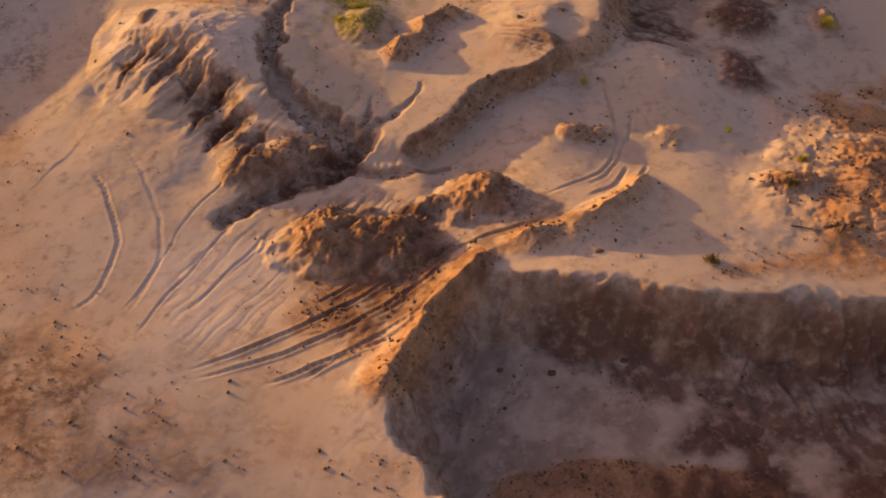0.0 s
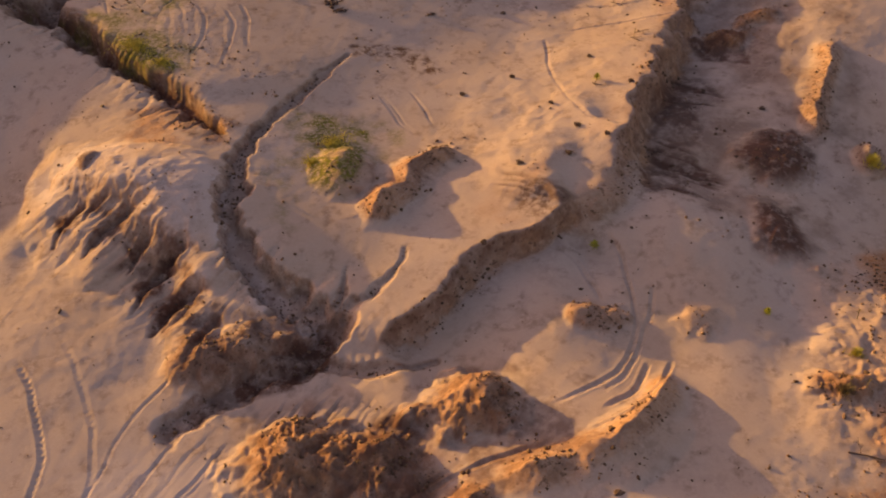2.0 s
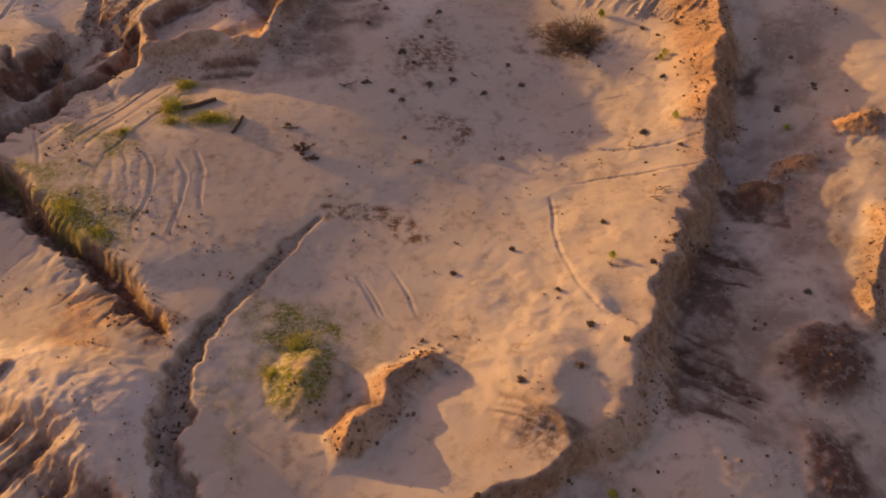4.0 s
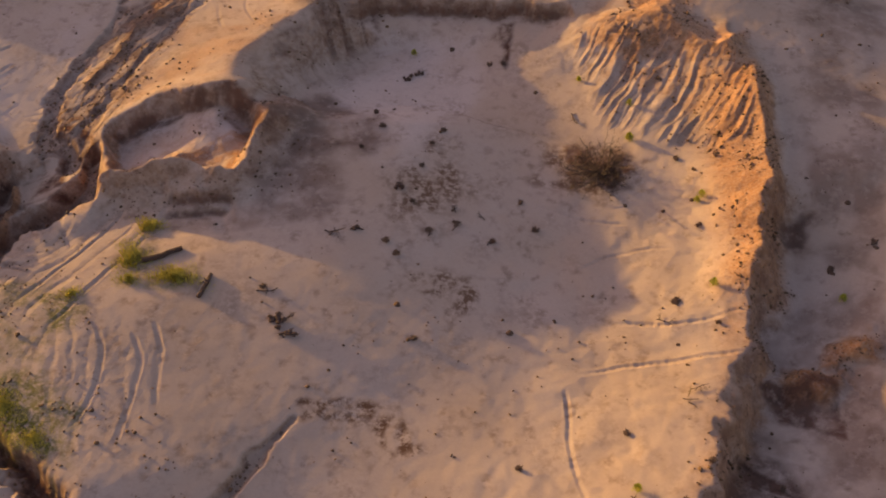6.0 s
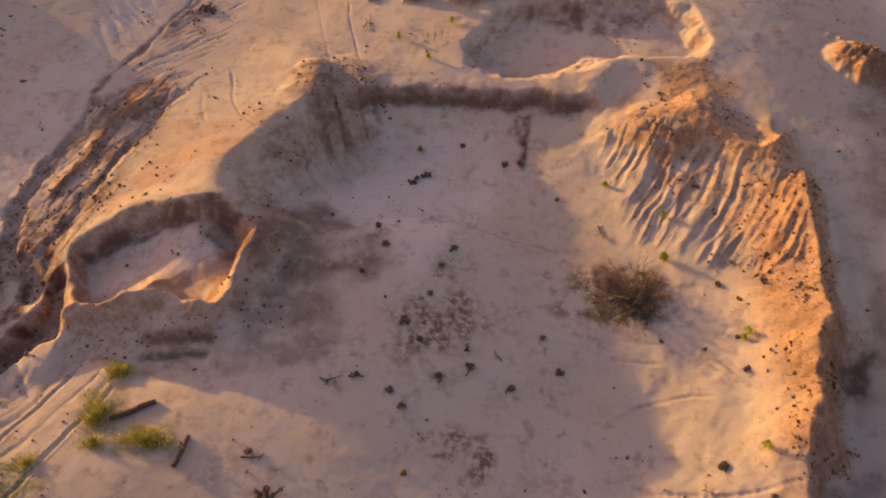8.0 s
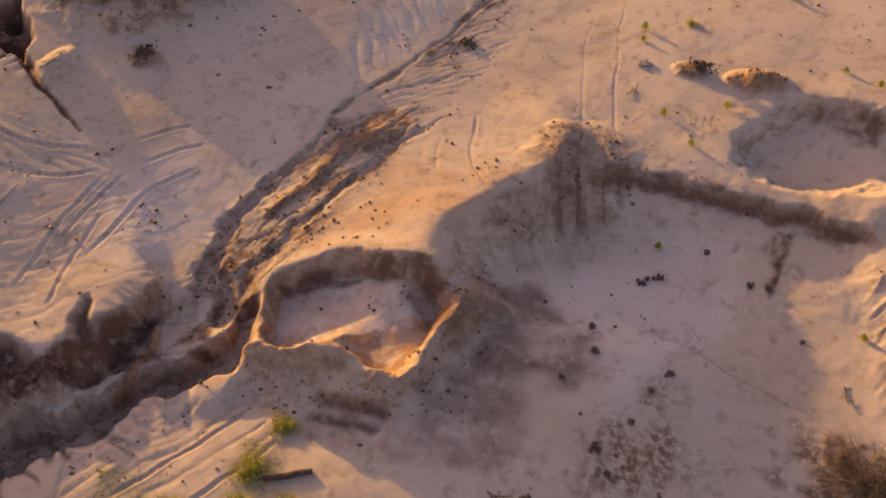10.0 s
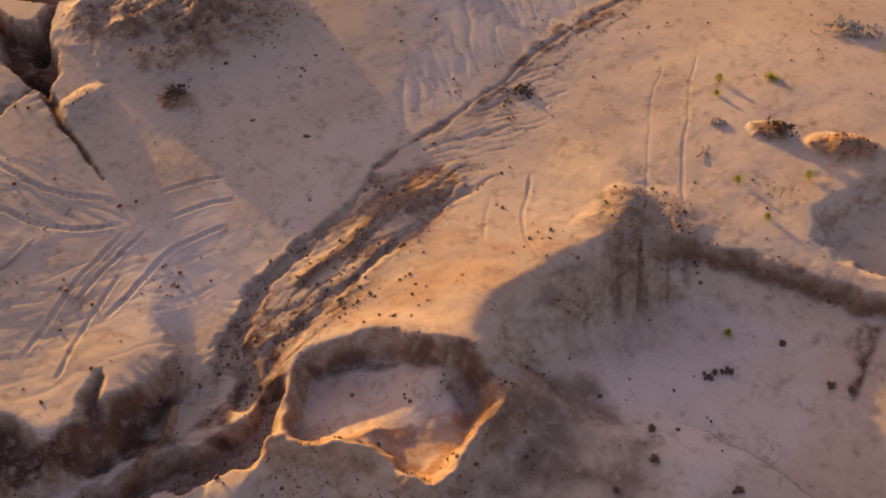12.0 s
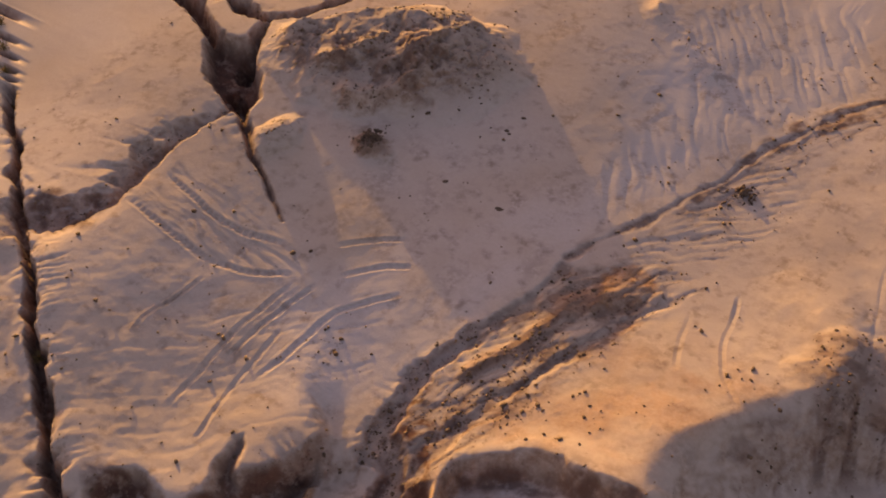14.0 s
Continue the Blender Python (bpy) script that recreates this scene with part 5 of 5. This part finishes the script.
put(grass_tuft(1, 0.72, 0.60, 900, 0.3, GRASS, "tuft of green grass on the lip of a sand bank"), (-12.11, 26.20))
put(grass_tuft(2, 0.84, 1.14, 1350, 0.32, GRASS, "spreading green grass tuft beside a fallen log"), (-12.39, 24.06))
put(grass_tuft(3, 1.44, 0.60, 1500, 0.32, GRASS, "long low clump of green grass on pale sand"), (-10.37, 23.00), -5)
put(grass_tuft(4, 0.48, 0.42, 390, 0.28, GRASS, "yellowing tuft of grass at a wheel rut"), (-12.17, 22.83))
put(grass_tuft(5, 0.60, 0.48, 390, 0.22, GRASS, "thin green grass tuft among wheel ruts"), (-14.31, 21.94))
put(grass_tuft(6, 0.96, 1.32, 1350, 0.2, GRASS, "thick moss-green grass on the top of a mound"), (-5.05, 9.24))
put(grass_tuft(7, 0.72, 0.60, 525, 0.2, GRASS, "moss-green grass clump on the flank of a mound"), (-5.74, 7.77))
put(grass_tuft(8, 1.44, 0.84, 1350, 0.22, GRASS, "low green grass mat along an eroded lip"), (-15.37, 16.51), -35)
put(grass_tuft(9, 0.84, 0.60, 630, 0.2, GRASS, "green grass mat close to an eroded lip"), (-13.78, 15.03), -35)
put(grass_tuft(10, 0.42, 0.72, 480, 0.45, GRASS, "upright dark green grass clump on a mound"), (19.82, 8.68))
put(grass_tuft(11, 0.36, 0.36, 240, 0.3, GRASS, "small green tuft on an orange clay mound"), (15.48, -3.09))
put(grass_tuft(12, 0.42, 0.36, 225, 0.35, STRAW, "dry straw-coloured grass tuft on lit sand"), (10.05, -10.07))
put(grass_tuft(13, 0.42, 0.42, 255, 0.4, STRAW, "dry grass tuft at the foot of a clay mound"), (14.35, -5.14))
put(grass_tuft(14, 0.48, 0.36, 225, 0.28, GRASS, "pale green tuft of grass on open sand"), (-2.27, 52.81))
for k, p in enumerate([(-47.80, 39.51), (-46.03, 38.35), (-44.55, 37.29), (-42.91, 36.14), (-29.65, 27.13)]):
    put(grass_tuft(20 + k, 0.25, 0.3, 90, 0.5, STRAW, "tall dry grass tuft on the edge of a cleft"), p, 40 * k)


def dry_stalk(seed, height):
    rng = random.Random(seed)
    top = new("dry_stalk")
    bm = bmesh.new()
    tube(bm, [(0, 0, -0.05), (0.02, 0.01, 0.5 * height), (0.05, -0.02, height)], 0.016, 0.008, 5)
    part("stem", bm, STRAW, top)
    bm = bmesh.new()
    for _ in range(16):
        z = rng.uniform(0.5, 1.0) * height
        d = Vector((rng.gauss(0, 1), rng.gauss(0, 1), 0.9)).normalized()
        blade(bm, (0.03, 0, z), Vector((0.03, 0, z)) + d * 0.12, 0.02)
    part("seed_head", bm, STRAW, top)
    return tagged(top, "dead upright plant stalk standing in sand", "plant", "dry stalks")


STALK = dry_stalk(3, 0.55)
for k, p in enumerate([(-0.93, 45.82), (-0.60, 45.86), (-0.23, 45.90), (16.10, -1.21), (14.53, -4.99), (15.07, -5.14), (9.93, 17.70), (-3.91, 47.52)]):
    m = pose(*on_ground(p), 0, 0, 51 * k)
    if k:
        copy_thing(STALK, m)
    else:
        STALK.matrix_world = m


def dry_weed(seed, spread, height):
    """A low withered plant: stiff stems from one root, with shrivelled leaves."""
    rng = random.Random(seed)
    top = new("dry_weed")
    leaves = bmesh.new()
    for k in range(9):
        q = 2 * math.pi * (k + rng.random()) / 9
        reach = spread * rng.uniform(0.5, 1.2)
        tip = Vector((reach * math.cos(q), 0.8 * reach * math.sin(q), height * rng.uniform(0.3, 1.1)))
        bm = bmesh.new()
        tube(bm, [(0, 0, -0.03), 0.55 * tip + Vector((0, 0, 0.04)), tip], 0.014, 0.006, 4)
        part("stem", bm, WEED, top)
        for _ in range(12):
            p = tip * rng.uniform(0.3, 1.0)
            w = Vector((rng.gauss(0, 1), rng.gauss(0, 1), rng.gauss(0.2, 0.5))).normalized()
            blade(leaves, p, p + w * rng.uniform(0.05, 0.13), 0.045)
    tagged(part("foliage", leaves, WEED, top), kind="stuff")
    return tagged(top, "low withered brown weed rooted in pale sand", "weed", "dry weeds")


WEEDS = [dry_weed(70 + k, w, v) for k, (w, v) in enumerate(((0.14, 0.10), (0.21, 0.08), (0.11, 0.13)))]
WEED_SPOTS = [
             (-2.75, 34.20), (-2.38, 32.84), (-1.31, 28.73), (-0.80, 27.96), (-1.82, 25.52), (0.01, 31.88), (0.55, 32.93), (1.18, 26.88),
             (2.76, 26.03), (-0.04, 26.32), (4.66, 27.01), (11.73, 26.89), (-6.66, 22.67), (10.24, 22.75), (4.07, 28.58), (3.49, 38.54),
             (2.79, 38.57), (-1.22, 37.77), (-0.42, 30.29), (-1.33, 24.83), (13.01, 30.84), (11.28, 30.97), (11.05, 36.22), (-3.26, 31.20),
             (7.48, 16.08), (6.22, 9.74), (5.18, 11.85), (7.42, 8.71), (3.37, 7.02), (3.49, 14.64), (-0.46, 20.52), (10.30, 22.90),
             (11.74, 21.45), (1.03, 13.31), (5.61, 7.69), (9.05, 12.96), (10.25, 14.63), (19.10, 25.94), (21.43, 31.23), (17.22, 24.94),
             (15.58, 12.59), (13.09, 14.52),
]
for k, p in enumerate(WEED_SPOTS):
    m = pose(*on_ground(p), 0, 0, 67 * k)
    if k < 3:
        WEEDS[k].matrix_world = m
    else:
        copy_thing(WEEDS[k % 3], m)


def twiggy(bm, rng, base, d, length, r, depth):
    """A bent branch with side twigs."""
    pts, p = [Vector(base)], Vector(base)
    d = Vector(d).normalized()
    for k in range(4):
        d = (d + Vector((rng.gauss(0, 0.22), rng.gauss(0, 0.22), rng.gauss(0, 0.16)))).normalized()
        p = p + d * length / 4
        pts.append(p)
        if depth and k > 0:
            for _ in range(2):
                side = (d + Vector((rng.gauss(0, 0.7), rng.gauss(0, 0.7), rng.gauss(0.1, 0.4)))).normalized()
                twiggy(bm, rng, p, side, length * 0.45, r * 0.5, depth - 1)
    tube(bm, pts, r, r * 0.35, 4)


def dry_bush():
    rng = random.Random(8)
    top = new("dry_bush")
    for k in range(48):
        bm = bmesh.new()
        q = 2 * math.pi * k / 48 + rng.uniform(-0.2, 0.2)
        d = (math.cos(q), 0.8 * math.sin(q), rng.uniform(0.05, 0.5))
        reach = rng.uniform(0.6, 1.2) * (1.0 + 0.7 * max(0.0, math.cos(q - 2.6)))
        twiggy(bm, rng, (0.4 * rng.gauss(0, 1), 0.3 * rng.gauss(0, 1), 0.02), d, reach, 0.024, 2)
        part("branch", bm, TWIG, top)
    return tagged(top, "leafless grey-brown bush collapsed on pale sand", "bush")


put(dry_bush(), (7.85, 30.53))


def dead_branch(seed, length, r, label, kinks=0.2):
    rng = random.Random(seed)
    top = new("dead_branch")
    bm = bmesh.new()
    p, d, pts = Vector((-0.5 * length, 0, r)), Vector((1, 0, 0.02)), []
    for k in range(7):
        pts.append(p.copy())
        d = (d + Vector((0, rng.gauss(0, kinks), rng.gauss(0, 0.06)))).normalized()
        p = p + d * length / 6
        p.z = max(p.z, 0.4 * r)
    tube(bm, pts, r, r * 0.45, 6)
    part("stem", bm, BARK, top)
    if r >= 0.04:
        for k in range(4):
            bm = bmesh.new()
            b = pts[1 + k] + Vector((rng.gauss(0, 0.05), rng.gauss(0, 0.12), 0))
            way = Vector((rng.uniform(-1, 1), rng.uniform(-1, 1), rng.uniform(-0.1, 0.2))).normalized() * length * rng.uniform(0.15, 0.35)
            tube(bm, [b, b + 0.6 * way + Vector((0, 0, 0.03)), b + way], 2.2 * r, 0.9 * r, 6)
            part("root_stub", bm, BARK, top)
    for k in range(rng.randint(1, 3)):
        bm = bmesh.new()
        b = pts[rng.randint(1, 5)]
        twiggy(bm, rng, b, (rng.uniform(-0.3, 1), rng.choice((-1, 1)), 0.25), length * rng.uniform(0.2, 0.4), r * 0.55, 1)
        part("twig", bm, BARK, top)
    return tagged(top, label, "branch", "dead branches")


STICKS = (((0.01, 26.19), 0.5, 80, 0.03), ((1.16, 26.67), 0.55, 55, 0.03), ((1.07, 27.81), 0.4, 100, 0.025), ((2.67, 25.99), 0.45, 50, 0.025),
          ((2.25, 27.45), 0.5, 135, 0.02), ((-3.90, 25.83), 0.7, 5, 0.035), ((-3.10, 26.09), 0.6, 20, 0.045), ((-4.23, 25.81), 0.5, -20, 0.03),
          ((-6.47, 22.50), 0.9, 5, 0.03), ((-5.71, 20.85), 0.9, -25, 0.05), ((-5.41, 20.49), 0.8, 30, 0.05), ((-5.91, 21.06), 0.6, 5, 0.04),
          ((1.10, 27.79), 0.5, 100, 0.025), ((7.01, 34.30), 0.8, -50, 0.03), ((9.72, 21.75), 0.8, -15, 0.02), ((10.42, 17.87), 0.8, -20, 0.02),
          ((-1.33, 28.81), 0.5, 110, 0.05), ((-0.79, 37.88), 0.5, -20, 0.04), ((-1.37, 37.46), 0.4, -25, 0.04), ((10.00, 17.46), 0.6, -20, 0.02),
          ((15.80, -7.93), 1.6, 3, 0.04), ((14.37, -7.75), 1.2, -5, 0.035), ((7.38, 13.10), 0.4, -60, 0.02), ((-4.08, 47.59), 0.8, 60, 0.03),
          ((7.67, 13.05), 0.6, -15, 0.02), ((10.14, 17.27), 0.5, -25, 0.02))
for k, (p, ln, turn, r) in enumerate(STICKS):
    put(dead_branch(40 + k, ln, r, "crooked dead branch lying on sand" if r < 0.04 else "thick dark piece of dead root on sand", 0.12 if ln > 1.1 else 0.25), p, turn)


def fallen_log(seed, length, r):
    rng = random.Random(seed)
    top = new("log")
    bm = bmesh.new()
    pts = [(length * (k / 6 - 0.5), rng.gauss(0, 0.03), r * 0.8 + rng.gauss(0, 0.012)) for k in range(7)]
    tube(bm, pts, r, r * 0.75, 10)
    part("trunk", bm, BARK, top)
    for _ in range(3):
        bm = bmesh.new()
        x = rng.uniform(-0.35, 0.35) * length
        tube(bm, [(x, 0, r), (x + 0.05, rng.choice((-1, 1)) * 0.12, r + 0.12)], 0.035, 0.02, 6)
        part("branch_stub", bm, BARK, top)
    return tagged(top, "dark weathered log half sunk in sand", "log", "logs")


put(fallen_log(1, 1.7, 0.13), (-11.12, 24.33), 28)
put(fallen_log(2, 1.3, 0.09), (-9.01, 22.58), 80)


# ---- stones and rubble ----
def stones():
    rng = random.Random(5)
    kinds = []
    for k in range(5):
        bm = bmesh.new()
        lump(bm, 1.0, rng, rng.uniform(0.55, 0.8))
        ob = part("stone", bm, STONE)
        for f in ob.data.polygons:
            f.use_smooth = k % 2 == 0
        kinds.append(tagged(ob, "dark brown stone lying loose on sand", "stone", "loose stones"))
    spots = ((3.36, 21.15), (17.18, 24.85), (1.64, 2.49), (1.72, -12.59), (6.58, -12.62), (3.71, -13.01), (5.68, -9.38), (-18.41, 6.14),
             (-13.06, 31.71), (-12.28, 29.21), (-11.76, 29.59), (-11.22, 29.92), (-2.23, 29.93), (-2.77, 34.10), (5.07, 36.28), (10.44, 28.12), (11.86, 27.01),
             (-23.07, 42.72), (-20.41, 42.65), (-22.52, 46.57), (0.88, 39.95), (17.49, 37.77), (16.94, 29.56), (21.36, 30.97), (19.11, 25.99),
             (18.57, 28.28), (19.14, 25.59), (17.25, 24.64), (7.90, 3.54), (12.78, 14.16), (5.61, -9.35), (-0.63, -5.88), (-20.38, 42.61),
             (-23.03, 42.73), (-22.57, 46.57), (-22.37, 46.46), (-20.30, 42.64), (-23.02, 42.77), (-0.66, 28.76), (11.87, 26.95), (11.70, 28.46),
             (10.05, 20.53), (10.20, 19.36), (8.80, 28.59), (2.66, 25.98), (-1.20, 22.19), (11.85, 27.00), (1.69, 2.46))
    sizes = (0.16, 0.2, 0.17, 0.16, 0.2, 0.17, 0.16, 0.15, 0.11, 0.1, 0.1, 0.1, 0.11, 0.14, 0.16, 0.1, 0.1)
    for k, p in enumerate(spots):
        r = sizes[k] if k < len(sizes) else rng.uniform(0.08, 0.14)
        m = pose(*on_ground(p, 0.25 * r), 0, 0, 61 * k)
        ob = kinds[k] if k < 5 else copy_thing(kinds[k % 5], m)
        ob.matrix_world = m @ Matrix.Diagonal((r, r, r, 1))


stones()


def rubble_heap(seed, rx, ry, h, count, material, label):
    """A heap of broken lumps; each lump is a piece of its own."""
    rng = random.Random(seed)
    top = new("rubble_heap")
    kinds = []
    for k in range(4):
        bm = bmesh.new()
        lump(bm, 1.0, rng, 0.7, 1)
        ob = part("lump", bm, material, top)
        kinds.append(ob)
    for k in range(count):
        q, r = rng.uniform(0, 2 * math.pi), abs(rng.gauss(0, 0.62))
        s = rng.uniform(0.03, 0.12) * (1.2 - 0.5 * r)
        m = pose(rx * r * math.cos(q), ry * r * math.sin(q), h * max(0.0, 1 - r) * rng.uniform(0.4, 0.9), rng.uniform(0, 360), rng.uniform(0, 360), rng.uniform(0, 360))
        if k < 4:
            ob = kinds[k]
        else:
            ob = kinds[k % 4].copy()
            scene.collection.objects.link(ob)
        ob.matrix_local = m @ Matrix.Diagonal((s * 1.2, s, s, 1))
    return tagged(top, label, "rubble", "rubble heaps")


put(rubble_heap(1, 1.7, 1.0, 0.45, 150, GREY, "spread heap of pale grey rubble on sand"), (0.48, 57.30))
put(rubble_heap(2, 0.8, 0.5, 0.3, 80, STONE, "low heap of dark stones on lit sand"), (-1.30, 49.41))
put(rubble_heap(3, 0.45, 0.35, 0.1, 36, GREY, "small scatter of grey rubble on sand"), (-3.82, 49.59))
put(rubble_heap(4, 0.7, 0.6, 0.15, 60, STONE, "patch of brown stones at the edge of a wash"), (-12.77, 49.36))
put(rubble_heap(5, 0.8, 0.9, 0.2, 80, STONE, "crumbled pile of brown stones on shaded sand"), (-27.04, 42.82))


def clods():
    """Countless crumbs of soil, thickest where the ground is broken."""
    rng = np.random.default_rng(4)
    n = 260000
    x, y = rng.uniform(-41, 22, n), rng.uniform(-21, 61, n)
    i = np.clip(np.searchsorted(gx, x) - 1, 0, len(gx) - 1)
    j = np.clip(np.searchsorted(gy, y) - 1, 0, len(gy) - 1)
    soil = LAND.soil
    rough = np.clip(soil["rough"] + 0.7 * soil["clay"] + 0.1 * soil["dark"], 0, 1)[j, i]
    patch = smooth(0.35 + 1.6 * fbm(x, y, 3.5, 4, 401))
    chance = 0.004 + 0.022 * patch ** 3 + 0.6 * rough * smooth(0.4 + 1.7 * fbm(x, y, 1.2, 3, 411))
    keep = rng.random(n) < chance
    x, y, i, j = x[keep], y[keep], i[keep], j[keep]
    z = LAND.Z[j, i]
    size = np.clip(0.03 * np.exp(rng.normal(0, 0.5, len(x))), 0.014, 0.085)
    p = (1 + 5 ** 0.5) / 2
    ico = np.array([(-1, p, 0), (1, p, 0), (-1, -p, 0), (1, -p, 0), (0, -1, p), (0, 1, p), (0, -1, -p), (0, 1, -p), (p, 0, -1), (p, 0, 1), (-p, 0, -1), (-p, 0, 1)]) / 1.9
    tri = np.array([(0, 11, 5), (0, 5, 1), (0, 1, 7), (0, 7, 10), (0, 10, 11), (1, 5, 9), (5, 11, 4), (11, 10, 2), (10, 7, 6), (7, 1, 8),
                    (3, 9, 4), (3, 4, 2), (3, 2, 6), (3, 6, 8), (3, 8, 9), (4, 9, 5), (2, 4, 11), (6, 2, 10), (8, 6, 7), (9, 8, 1)])
    k = len(x)
    a = rng.uniform(0, 2 * math.pi, k)
    v = ico[None] * (1 + 0.35 * rng.normal(0, 1, (k, 12, 1))).clip(0.45, 1.7)
    st = rng.uniform(0.7, 1.5, (k, 1))
    vx, vy, vz = v[..., 0] * st, v[..., 1], v[..., 2] * 0.75
    co = np.stack([x[:, None] + size[:, None] * (vx * np.cos(a)[:, None] - vy * np.sin(a)[:, None]),
                   y[:, None] + size[:, None] * (vx * np.sin(a)[:, None] + vy * np.cos(a)[:, None]),
                   z[:, None] + size[:, None] * (vz + 0.3)], -1).reshape(-1, 3).astype(np.float32)
    faces = (tri[None] + 12 * np.arange(k)[:, None, None]).reshape(-1, 3).astype(np.int32)
    me = bpy.data.meshes.new("clods")
    me.vertices.add(len(co))
    me.vertices.foreach_set("co", co.ravel())
    me.loops.add(faces.size)
    me.loops.foreach_set("vertex_index", faces.ravel())
    me.polygons.add(len(faces))
    me.polygons.foreach_set("loop_start", np.arange(0, faces.size, 3, dtype=np.int32))
    me.update(calc_edges=True)
    me.materials.append(CLOD)
    tagged(new("clods", me), "brown crumbs of soil and pebbles scattered over sand", "clods", kind="stuff")


clods()
